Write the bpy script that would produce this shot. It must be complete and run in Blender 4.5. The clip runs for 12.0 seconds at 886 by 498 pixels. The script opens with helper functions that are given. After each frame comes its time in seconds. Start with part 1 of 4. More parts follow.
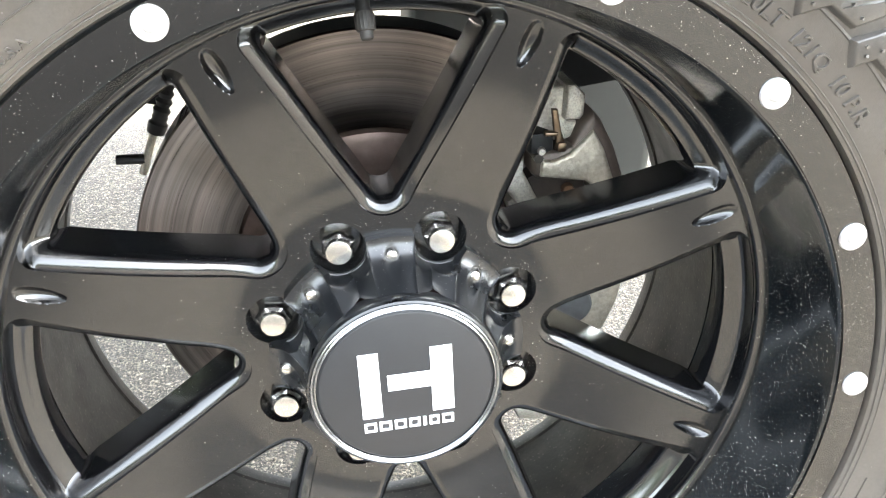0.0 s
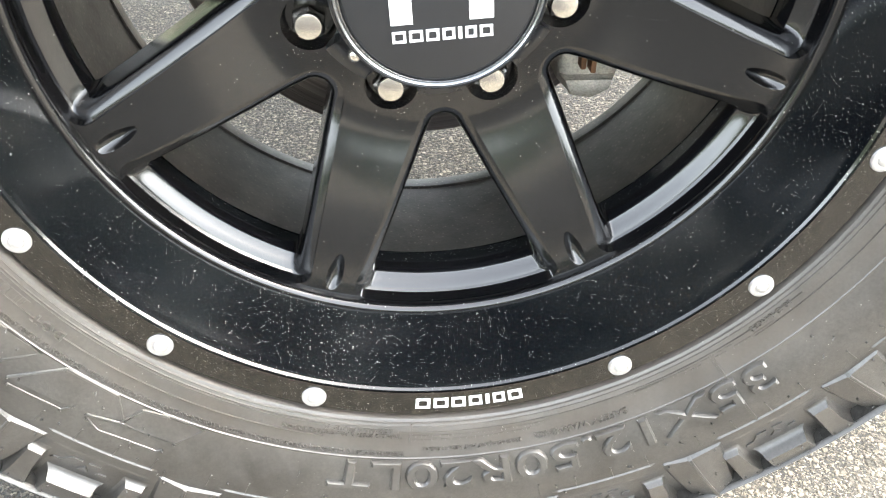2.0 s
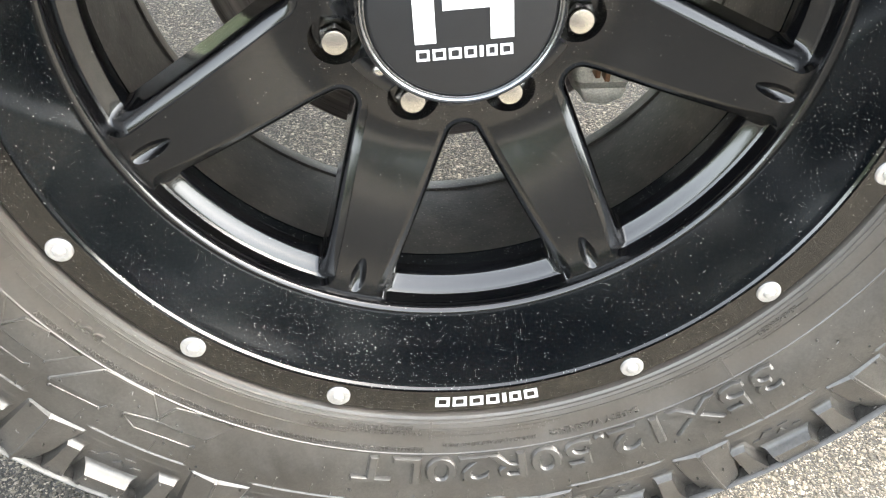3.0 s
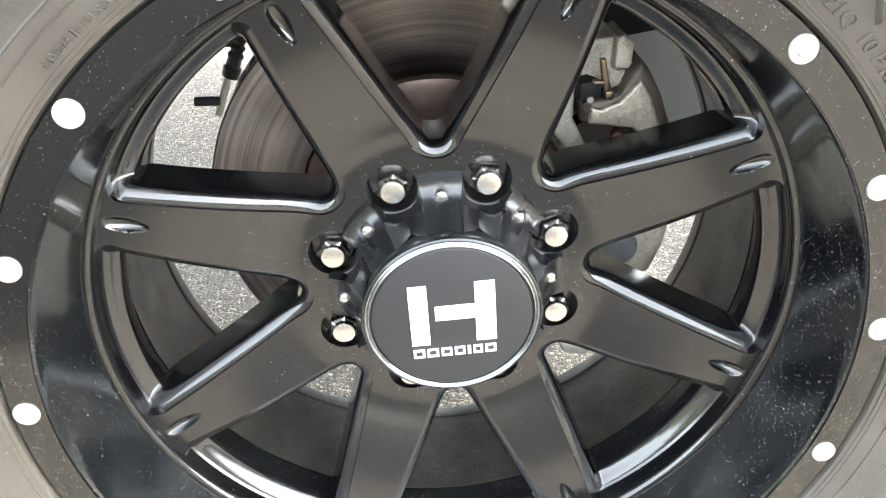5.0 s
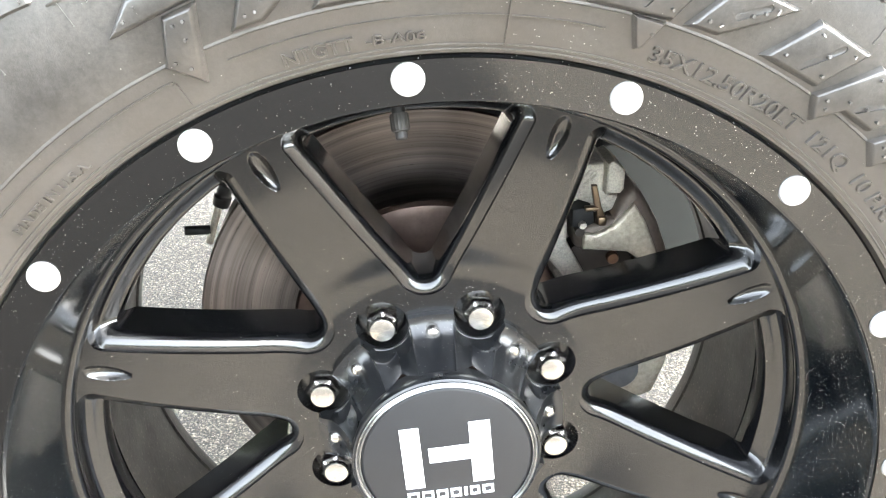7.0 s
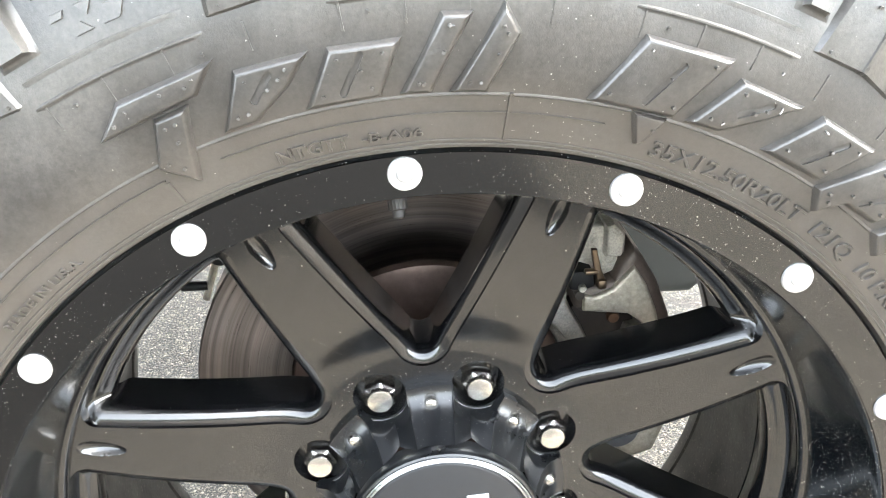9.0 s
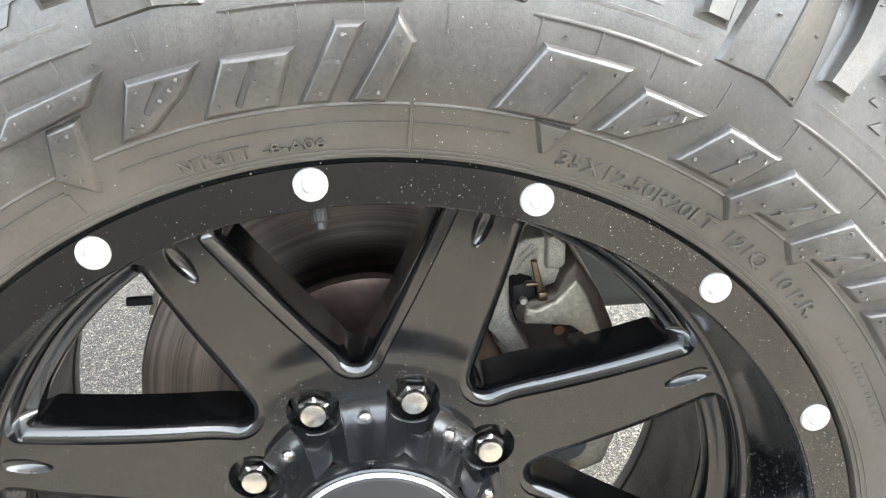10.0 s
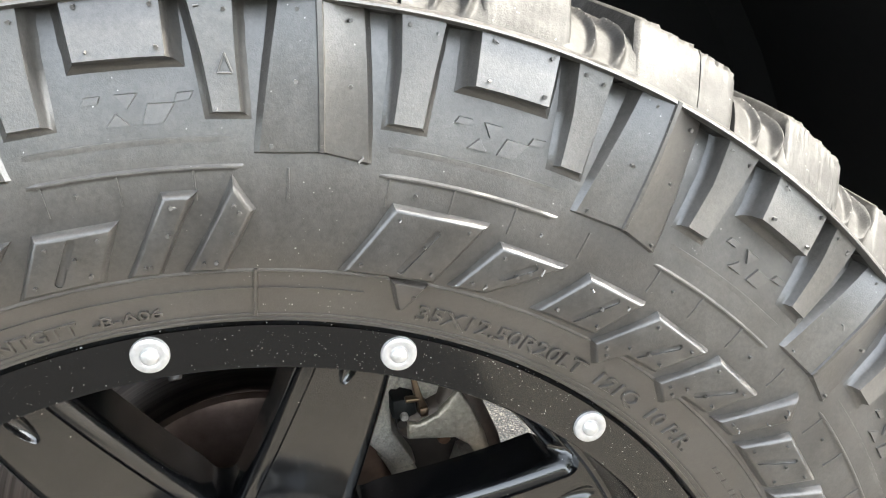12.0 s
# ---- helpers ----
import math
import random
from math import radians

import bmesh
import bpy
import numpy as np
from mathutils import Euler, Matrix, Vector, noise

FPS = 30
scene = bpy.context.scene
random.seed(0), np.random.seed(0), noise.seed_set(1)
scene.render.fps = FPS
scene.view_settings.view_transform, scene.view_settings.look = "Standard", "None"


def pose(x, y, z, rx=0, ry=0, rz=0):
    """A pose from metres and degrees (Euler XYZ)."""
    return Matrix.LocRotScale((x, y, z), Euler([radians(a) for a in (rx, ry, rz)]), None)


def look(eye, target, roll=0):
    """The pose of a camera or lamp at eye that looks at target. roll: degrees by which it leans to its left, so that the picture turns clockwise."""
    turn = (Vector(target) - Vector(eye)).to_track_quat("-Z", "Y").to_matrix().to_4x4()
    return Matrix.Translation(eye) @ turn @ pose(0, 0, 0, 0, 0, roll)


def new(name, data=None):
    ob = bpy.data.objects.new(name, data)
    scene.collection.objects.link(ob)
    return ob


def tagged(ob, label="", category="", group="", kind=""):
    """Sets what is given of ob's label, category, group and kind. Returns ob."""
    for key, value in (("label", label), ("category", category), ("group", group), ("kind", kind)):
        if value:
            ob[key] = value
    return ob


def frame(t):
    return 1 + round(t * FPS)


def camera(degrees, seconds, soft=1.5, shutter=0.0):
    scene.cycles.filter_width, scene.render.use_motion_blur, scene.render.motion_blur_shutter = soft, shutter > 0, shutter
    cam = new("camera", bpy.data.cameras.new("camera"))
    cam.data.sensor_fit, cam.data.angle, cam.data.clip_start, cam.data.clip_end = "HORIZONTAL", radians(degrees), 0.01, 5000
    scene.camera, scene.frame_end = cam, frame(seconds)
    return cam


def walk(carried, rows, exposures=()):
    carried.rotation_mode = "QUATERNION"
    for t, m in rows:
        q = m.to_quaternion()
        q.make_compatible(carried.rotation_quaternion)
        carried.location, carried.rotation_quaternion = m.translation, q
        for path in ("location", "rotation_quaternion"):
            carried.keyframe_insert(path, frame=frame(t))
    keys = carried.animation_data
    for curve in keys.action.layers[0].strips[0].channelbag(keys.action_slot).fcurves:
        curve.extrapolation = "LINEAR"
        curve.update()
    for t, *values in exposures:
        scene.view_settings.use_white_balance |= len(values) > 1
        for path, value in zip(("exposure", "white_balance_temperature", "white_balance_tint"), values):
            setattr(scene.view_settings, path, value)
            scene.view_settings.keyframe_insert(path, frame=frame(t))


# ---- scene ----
cam = camera(53.7, 12.0, 1.1)
PATH = [
    (0, (-0.059, -0.381, 0.744), (0.26, 1.379, -0.15), 1.7),
    (0.5, (-0.052, -0.397, 0.709), (0.19, 1.336, -0.26), 1.6),
    (1, (-0.05, -0.395, 0.661), (0.153, 1.306, -0.37), 1.4),
    (1.5, (-0.046, -0.397, 0.615), (0.137, 1.259, -0.491), 1.4),
    (2, (-0.041, -0.404, 0.593), (0.118, 1.202, -0.588), 1.1),
    (2.5, (-0.049, -0.41, 0.6), (0.098, 1.173, -0.613), 1.0),
    (2.7, (-0.051, -0.412, 0.605), (0.095, 1.169, -0.61), 1.0),
    (4.3, (-0.046, -0.411, 0.726), (0.067, 1.188, -0.471), 0.4),
    (4.5, (-0.046, -0.414, 0.739), (0.084, 1.231, -0.39), 0.6),
    (5, (-0.045, -0.418, 0.763), (0.094, 1.298, -0.254), 0.4),
    (5.5, (-0.034, -0.419, 0.782), (0.107, 1.343, -0.153), -0.1),
    (6, (-0.035, -0.411, 0.796), (0.092, 1.383, -0.079), -0.7),
    (6.5, (-0.032, -0.397, 0.794), (0.098, 1.413, -0.047), -1.0),
    (6.7, (-0.032, -0.391, 0.787), (0.098, 1.416, -0.06), -1.1),
    (8.3, (-0.029, -0.386, 0.806), (0.101, 1.41, -0.064), -1.4),
    (8.5, (-0.035, -0.379, 0.803), (0.109, 1.418, -0.062), -1.2),
    (9, (-0.028, -0.367, 0.822), (0.101, 1.442, -0.021), -1.3),
    (9.5, (-0.015, -0.367, 0.824), (0.124, 1.454, 0.007), -1.4),
    (10, (0.011, -0.367, 0.818), (0.152, 1.455, 0.005), -1.5),
    (10.5, (0.027, -0.351, 0.841), (0.224, 1.476, 0.053), -1.8),
    (11, (0.025, -0.336, 0.851), (0.289, 1.488, 0.073), -1.6),
    (11.5, (0.037, -0.33, 0.855), (0.32, 1.499, 0.096), -1.7),
    (12, (0.037, -0.331, 0.855), (0.402, 1.493, 0.121), -1.5),
]

GAIN = 4.48
EXPOSURES = [(0.0, 0.15), (0.5, 0.15), (1.0, -0.10), (1.5, -0.25), (2.0, -0.56), (2.5, -0.88), (4.5, -0.18), (5.5, 0.1), (6.5, 0.25), (8.5, 0.15), (9.0, 0.0), (9.5, -0.25), (10.0, -0.3), (10.5, -0.72), (11.0, -0.78), (12.0, -0.82)]
WARMTH = {2.0: 6850, 2.5: 6950, 4.5: 6850}
walk(cam, [(t, look(eye, target, roll)) for t, eye, target, roll in PATH], [(t, GAIN + e, WARMTH.get(t, 6700), 6) for t, e in EXPOSURES])

# ---------- world, sun, exposure ----------
SUN_AZ, SUN_EL = 93.0, 45.0          # degrees from -y towards +x; height
world = bpy.data.worlds.new("sky")
scene.world = world
world.use_nodes = True
wn = world.node_tree
sky = wn.nodes.new("ShaderNodeTexSky")
sky.sky_type = 'NISHITA'
sky.sun_disc = False
sky.sun_elevation = radians(SUN_EL)
sky.sun_rotation = radians(180 - SUN_AZ)
sky.air_density, sky.dust_density, sky.ozone_density = 1.0, 3.0, 1.0
grey = wn.nodes.new("ShaderNodeHueSaturation")       # thin high cloud takes most of the blue
grey.inputs["Saturation"].default_value = 0.42
wn.links.new(sky.outputs[0], grey.inputs["Color"])
wn.links.new(grey.outputs[0], wn.nodes["Background"].inputs[0])
wn.nodes["Background"].inputs[1].default_value = 0.15
sun = new("sun", bpy.data.lights.new("sun", 'SUN'))
sun.data.energy, sun.data.angle, sun.data.color = 1.7, radians(5), (1.0, 0.95, 0.87)
sx, sy = math.sin(radians(SUN_AZ)), -math.cos(radians(SUN_AZ))
sun.matrix_world = look((sx * 5, sy * 5, 5 * math.tan(radians(SUN_EL))), (0, 0, 0))


# ---------- materials ----------
class Nodes:
    def __init__(self, name):
        self.mat = bpy.data.materials.new(name)
        self.mat.use_nodes = True
        self.t = self.mat.node_tree
        self.bsdf = self.t.nodes["Principled BSDF"]
        tc = self.t.nodes.new("ShaderNodeTexCoord")
        self.co = tc.outputs["Object"]

    def link(self, a, b):
        self.t.links.new(a, b)

    def put(self, name, value):
        sock = self.bsdf.inputs[name]
        if isinstance(value, (int, float)):
            sock.default_value = value
        elif isinstance(value, tuple):
            sock.default_value = (*value, 1.0)
        else:
            self.link(value, sock)

    def noise(self, scale, detail=4.0, rough=0.6, co=None, distort=0.0):
        n = self.t.nodes.new("ShaderNodeTexNoise")
        n.inputs["Scale"].default_value, n.inputs["Detail"].default_value = scale, detail
        n.inputs["Roughness"].default_value, n.inputs["Distortion"].default_value = rough, distort
        self.link(co or self.co, n.inputs["Vector"])
        return n.outputs["Fac"]

    def cells(self, scale, feature='F1', out="Distance", co=None):
        n = self.t.nodes.new("ShaderNodeTexVoronoi")
        n.feature = feature
        n.inputs["Scale"].default_value = scale
        self.link(co or self.co, n.inputs["Vector"])
        return n.outputs[out]

    def specks(self, scale, cover, size=0.2):
        """Uneven little grains, each cell with a size of its own, where cover is high."""
        n = self.t.nodes.new("ShaderNodeTexVoronoi")
        n.inputs["Scale"].default_value = scale
        self.link(self.co, n.inputs["Vector"])
        sep = self.t.nodes.new("ShaderNodeSeparateColor")
        self.link(n.outputs["Color"], sep.inputs[0])
        reach = self.math('MULTIPLY', self.math('POWER', sep.outputs[0], 3.0), size)
        wob = self.math('MULTIPLY', self.noise(scale * 4, 2), 0.10)
        inside = self.math('LESS_THAN', self.math('ADD', n.outputs["Distance"], wob), self.math('ADD', reach, 0.06))
        return self.math('MULTIPLY', inside, self.math('LESS_THAN', sep.outputs[1], cover))

    def ramp(self, fac, *stops):
        n = self.t.nodes.new("ShaderNodeValToRGB")
        e = n.color_ramp.elements
        while len(e) < len(stops):
            e.new(0.5)
        for el, (p, c) in zip(e, stops):
            el.position = p
            el.color = (*c, 1.0) if isinstance(c, tuple) else (c, c, c, 1.0)
        self.link(fac, n.inputs[0])
        return n.outputs[0]

    def mix(self, fac, a, b, blend='MIX'):
        n = self.t.nodes.new("ShaderNodeMix")
        n.data_type, n.blend_type = 'RGBA', blend
        for k, v in ((0, fac), (6, a), (7, b)):
            sock = n.inputs[k]
            if isinstance(v, (int, float)):
                sock.default_value = v if k == 0 else (v, v, v, 1.0)
            elif isinstance(v, tuple):
                sock.default_value = (*v, 1.0)
            else:
                self.link(v, sock)
        return n.outputs[2]

    def math(self, op, a, b=0.0):
        n = self.t.nodes.new("ShaderNodeMath")
        n.operation = op
        for sock, v in ((n.inputs[0], a), (n.inputs[1], b)):
            if isinstance(v, (int, float)):
                sock.default_value = v
            else:
                self.link(v, sock)
        return n.outputs[0]

    def bump(self, height, strength=0.3, distance=0.001):
        n = self.t.nodes.new("ShaderNodeBump")
        n.inputs["Strength"].default_value, n.inputs["Distance"].default_value = strength, distance
        self.link(height, n.inputs["Height"])
        self.link(n.outputs[0], self.bsdf.inputs["Normal"])

    def scaled(self, x, y, z):
        n = self.t.nodes.new("ShaderNodeMapping")
        n.inputs["Scale"].default_value = (x, y, z)
        self.link(self.co, n.inputs["Vector"])
        return n.outputs[0]

    def radius(self):
        """Distance from the object's y axis."""
        sp = self.t.nodes.new("ShaderNodeSeparateXYZ")
        self.link(self.co, sp.inputs[0])
        xx = self.math('MULTIPLY', sp.outputs[0], sp.outputs[0])
        zz = self.math('MULTIPLY', sp.outputs[2], sp.outputs[2])
        return self.math('SQRT', self.math('ADD', xx, zz)), sp


def paint_black(name, rough, base=(0.003, 0.0034, 0.0042), gloss=0.5, coat=0.4, low=0.004, high=0.06, dust=0.8, grime=0.4, patch=7.0, fineness=1100, large=0.22):
    """Satin black powder coat: fine dust grains from sparse (low) to thick (high), dried water marks and hair scratches."""
    m = Nodes(name)
    where = m.ramp(m.mix(0.35, m.noise(patch, 4), m.noise(60, 3)), (0.44, low), (0.64, high))
    fine = m.specks(fineness, where, 0.42)
    coarse = m.specks(520, m.math('MULTIPLY', where, large), 0.30)
    s = m.math('MAXIMUM', fine, coarse)
    film = m.math('MULTIPLY', m.ramp(m.noise(11, 6, 0.7), (0.42, 0.0), (0.75, 1.0)), 0.022 * grime)
    ring = m.ramp(m.noise(34, 5, 0.55, distort=1.2), (0.495, 0.0), (0.505, 1.0), (0.515, 0.0))
    film = m.math('ADD', film, m.math('MULTIPLY', m.math('MULTIPLY', ring, m.ramp(m.noise(6, 2), (0.52, 0.0), (0.66, 1.0))), 0.006 * grime))
    col = m.mix(m.math('ADD', m.math('MULTIPLY', s, dust), film), base, (0.36, 0.35, 0.33))
    m.put("Base Color", col)
    scratch = m.ramp(m.noise(90, 3, 0.5, m.scaled(1, 1, 0.12)), (0.66, 0.0), (0.72, 1.0))
    worn = m.math('ADD', m.math('MULTIPLY', m.ramp(m.noise(22, 5, 0.65), (0.3, 0.0), (0.75, 1.0)), 0.08), m.math('MULTIPLY', scratch, 0.025))
    m.put("Roughness", m.math('ADD', worn, rough))
    m.put("Specular IOR Level", gloss)
    m.put("Coat Weight", coat)
    m.put("Coat Roughness", m.math('ADD', m.math('MULTIPLY', worn, 0.5), rough * 0.65))
    m.put("Coat IOR", 1.5)
    m.bump(m.mix(0.3, m.noise(900, 2), m.noise(45, 3)), 0.06, 0.0005)
    return m.mat


def plain(name, base, rough, metal=0.0, grain=300, vary=0.25, bump=0.1, depth=0.0004, gloss=0.5):
    m = Nodes(name)
    m.put("Specular IOR Level", gloss)
    n = m.mix(0.5, m.noise(grain, 4), m.noise(grain / 12, 4))
    lo = tuple(c * (1 - vary) for c in base)
    hi = tuple(min(1.0, c * (1 + vary)) for c in base)
    m.put("Base Color", m.ramp(n, (0.3, lo), (0.7, hi)))
    m.put("Roughness", m.math('ADD', m.math('MULTIPLY', n, 0.2), rough - 0.1))
    m.put("Metallic", metal)
    m.bump(m.noise(grain, 3), bump, depth)
    return m.mat


def rubber(name, relief=0.16, worn=0.0):
    m = Nodes(name)
    grey = m.ramp(m.noise(16, 6, 0.65), (0.3, (0.018, 0.0165, 0.0150)), (0.72, (0.060, 0.0558, 0.0505)))
    grey = m.mix(1.0, grey, m.ramp(m.noise(420, 4, 0.8), (0.30, 0.58), (0.70, 1.42)), 'MULTIPLY')
    streak = m.ramp(m.noise(55, 5, 0.65, m.scaled(1, 1, 0.3)), (0.48, 0.0), (0.78, 0.22))
    col = m.mix(streak, grey, (0.13, 0.124, 0.117))
    if worn:                                       # scuffed shoulder: dark scrapes and grit
        scrape = m.ramp(m.noise(140, 6, 0.75, distort=0.6), (0.44, 0.0), (0.60, 1.0))
        col = m.mix(scrape, m.mix(1.0, col, (0.55, 0.54, 0.52), 'MULTIPLY'), col)
    far = m.radius()[0]
    near = m.math('MULTIPLY', m.ramp(far, (0.290, 1.0), (0.312, 0.0)), m.ramp(m.noise(20, 5, 0.7), (0.3, 0.35), (0.7, 1.0)))
    col = m.mix(m.math('MULTIPLY', near, 0.75), col, (0.060, 0.050, 0.041))        # road dust in the groove by the rim
    where = m.ramp(m.mix(0.4, m.noise(9, 4), m.noise(70, 3)), (0.53, 0.004), (0.70, 0.30))
    dust = m.math('MAXIMUM', m.specks(1000, where, 0.32), m.specks(330, m.math('MULTIPLY', where, 0.14), 0.15))
    m.put("Base Color", m.mix(m.math('MULTIPLY', dust, 0.7), col, (0.5, 0.49, 0.46)))
    m.put("Roughness", m.ramp(m.noise(30, 4), (0.3, 0.28 + worn), (0.75, 0.45 + worn)))
    m.put("Specular IOR Level", 0.9 - 2.2 * worn)
    m.bump(m.mix(0.35, m.noise(1100, 3, 0.7), m.noise(120, 5, 0.65)), relief * 1.3, 0.0010)
    return m.mat


def asphalt():
    """Worn asphalt: rounded pale chips of two sizes in a dark binder."""
    m = Nodes("asphalt")
    warp = m.t.nodes.new("ShaderNodeTexNoise")
    warp.inputs["Scale"].default_value, warp.inputs["Detail"].default_value = 260, 3
    m.link(m.co, warp.inputs["Vector"])
    shift = m.t.nodes.new("ShaderNodeVectorMath")
    shift.operation = 'MULTIPLY_ADD'
    m.link(warp.outputs["Color"], shift.inputs[0])
    shift.inputs[1].default_value = (0.006, 0.006, 0.006)
    m.link(m.co, shift.inputs[2])
    co = shift.outputs[0]

    def layer(scale):
        n = m.t.nodes.new("ShaderNodeTexVoronoi")
        n.inputs["Scale"].default_value = scale
        m.link(co, n.inputs["Vector"])
        sep = m.t.nodes.new("ShaderNodeSeparateColor")
        m.link(n.outputs["Color"], sep.inputs[0])
        return n.outputs["Distance"], sep
    d1, c1 = layer(170)
    d2, c2 = layer(420)
    stops = ((0.0, (0.046, 0.040, 0.033)), (0.4, (0.115, 0.101, 0.082)), (0.75, (0.210, 0.182, 0.145)), (1.0, (0.40, 0.345, 0.275)))
    big, small = m.ramp(c1.outputs[0], *stops), m.ramp(c2.outputs[0], *stops)
    chip = m.math('MULTIPLY', m.ramp(d1, (0.38, 1.0), (0.52, 0.0)), m.ramp(c1.outputs[1], (0.25, 0.0), (0.35, 1.0)))
    grit = m.ramp(d2, (0.40, 1.0), (0.60, 0.0))
    low = m.mix(grit, (0.036, 0.034, 0.032), small)
    col = m.mix(chip, low, big)
    fine = m.ramp(m.noise(1500, 3), (0.3, 0.75), (0.7, 1.25))
    wide = m.ramp(m.noise(1.6, 5), (0.3, 0.85), (0.7, 1.12))
    m.put("Base Color", m.mix(1.0, m.mix(1.0, col, fine, 'MULTIPLY'), wide, 'MULTIPLY'))
    m.put("Roughness", 0.8)
    dome1 = m.math('MULTIPLY', chip, m.math('SUBTRACT', 1.2, d1))
    dome2 = m.math('MULTIPLY', grit, m.math('MULTIPLY', m.math('SUBTRACT', 1.0, d2), 0.45))
    m.bump(m.math('ADD', m.math('MAXIMUM', dome1, dome2), m.math('MULTIPLY', m.noise(900, 3), 0.2)), 0.9, 0.0045)
    return m.mat


def brushed_disc():
    """Machined cast iron, worn in circles about the y axis, with rust-brown tint."""
    m = Nodes("machined_iron")
    r, sp = m.radius()
    comb = m.t.nodes.new("ShaderNodeCombineXYZ")
    m.link(r, comb.inputs[0])
    m.link(m.math('MULTIPLY', m.math('ARCTAN2', sp.outputs[0], sp.outputs[2]), 0.0009), comb.inputs[1])
    lines = m.noise(1500, 4, 0.75, comb.outputs[0])
    bands = m.noise(160, 4, 0.7, comb.outputs[0])
    blot = m.noise(9, 4)
    col = m.mix(m.ramp(blot, (0.35, 0.0), (0.7, 1.0)), (0.30, 0.25, 0.222), (0.18, 0.145, 0.127))
    col = m.mix(0.28, col, m.ramp(lines, (0.30, 0.08), (0.70, 0.34)))
    m.put("Base Color", m.mix(1.0, col, m.ramp(bands, (0.35, 0.55), (0.65, 1.15)), 'MULTIPLY'))
    m.put("Metallic", 1.0)
    m.put("Roughness", m.ramp(lines, (0.3, 0.26), (0.7, 0.36)))
    m.put("Anisotropic", 0.85)
    tan = m.t.nodes.new("ShaderNodeTangent")
    tan.direction_type, tan.axis = 'RADIAL', 'Y'
    m.link(tan.outputs[0], m.bsdf.inputs["Tangent"])
    m.bump(lines, 0.08, 0.0004)
    return m.mat


PAINT = paint_black("satin_black_paint", 0.15, (0.0025, 0.0027, 0.0032), gloss=0.6, coat=0.6, low=0.010, high=0.09, dust=0.6, grime=0.2)
LIP = paint_black("satin_black_lip_paint", 0.07, (0.0010, 0.0010, 0.0011), gloss=0.55, coat=0.6, low=0.025, high=0.20, dust=0.55, grime=0.08, patch=5.0, fineness=1600, large=0.2)
BARREL = paint_black("satin_black_dish_paint", 0.10, (0.0036, 0.0047, 0.0056), gloss=0.6, coat=0.5, low=0.06, high=0.42, dust=0.7, grime=0.95, fineness=1200, large=0.5)
CAP = paint_black("cap_black_plastic", 0.25, (0.0032, 0.0039, 0.0052), gloss=0.75, coat=0.12, low=0.05, high=0.30, dust=0.35, grime=0.6)
PLATE = plain("badge_plate_black", (0.014, 0.0145, 0.016), 0.45, 0.0, 900, 0.15, 0.06)
WHITE = plain("white_print", (0.82, 0.83, 0.83), 0.4, 0.0, 400, 0.04, 0.02)
CHROME = plain("chrome", (0.30, 0.31, 0.32), 0.24, 1.0, 500, 0.06, 0.03)
RIVET = plain("bare_aluminium", (0.50, 0.49, 0.48), 0.34, 0.6, 420, 0.22, 0.25)
NUT = plain("plated_steel", (0.66, 0.64, 0.60), 0.24, 1.0, 420, 0.2, 0.12)
RUBBER = rubber("tyre_rubber")
TREADR = rubber("worn_tread_rubber", 0.26, 0.26)
def dirty_barrel():
    """Black barrel paint under dried dust and mud splashes."""
    m = Nodes("dusty_inner_barrel")
    splash = m.ramp(m.noise(26, 6, 0.7), (0.40, 0.0), (0.78, 1.0))
    grains = m.ramp(m.cells(240), (0.10, 1.0), (0.22, 0.0))
    dust = m.math('ADD', m.math('MULTIPLY', splash, 0.20), m.math('MULTIPLY', grains, 0.30))
    m.put("Base Color", m.mix(dust, (0.013, 0.0118, 0.0102), (0.22, 0.19, 0.155)))
    m.put("Roughness", m.ramp(m.noise(40, 4), (0.3, 0.30), (0.7, 0.46)))
    m.put("Specular IOR Level", 0.5)
    m.bump(m.noise(300, 4), 0.3, 0.0006)
    return m.mat


DIRT = dirty_barrel()
IRON = brushed_disc()
CAST = plain("cast_iron_grey", (0.50, 0.465, 0.40), 0.42, 0.5, 620, 0.45, 0.9, 0.0012)
BRASS = plain("brass_clip", (0.15, 0.11, 0.075), 0.35, 1.0, 300, 0.2, 0.1)
BLACKP = plain("black_plastic", (0.015, 0.015, 0.016), 0.5, 0.0, 200, 0.3, 0.1)
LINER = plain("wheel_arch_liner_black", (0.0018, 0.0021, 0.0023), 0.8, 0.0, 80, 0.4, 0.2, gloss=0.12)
BODY = plain("truck_black_paint", (0.02, 0.02, 0.022), 0.15, 0.0, 200, 0.1, 0.0)
ASPHALT = asphalt()


# ---------- helpers ----------
def sharp(bm, degrees=32):
    for f in bm.faces:
        f.smooth = True
    for e in bm.edges:
        if len(e.link_faces) == 2 and e.calc_face_angle(0.0) > radians(degrees):
            e.smooth = False


def mesh_of(name, bm, material, degrees=32, normals=True):
    if normals:
        bmesh.ops.recalc_face_normals(bm, faces=bm.faces)
    sharp(bm, degrees)
    me = bpy.data.meshes.new(name)
    bm.to_mesh(me)
    bm.free()
    me.materials.append(material)
    return me


def part(name, bm, material, parent, label="", degrees=32):
    ob = new(name, mesh_of(name, bm, material, degrees))
    ob.parent = parent
    return tagged(ob, label)


def piece(name, me, parent, m=None):
    ob = new(name, me)
    ob.parent = parent
    if m is not None:
        ob.matrix_basis = m
    return ob


def about_y(a):
    """A turn clockwise as seen from the street side, in degrees from the top."""
    return Matrix.Rotation(radians(a), 4, 'Y')


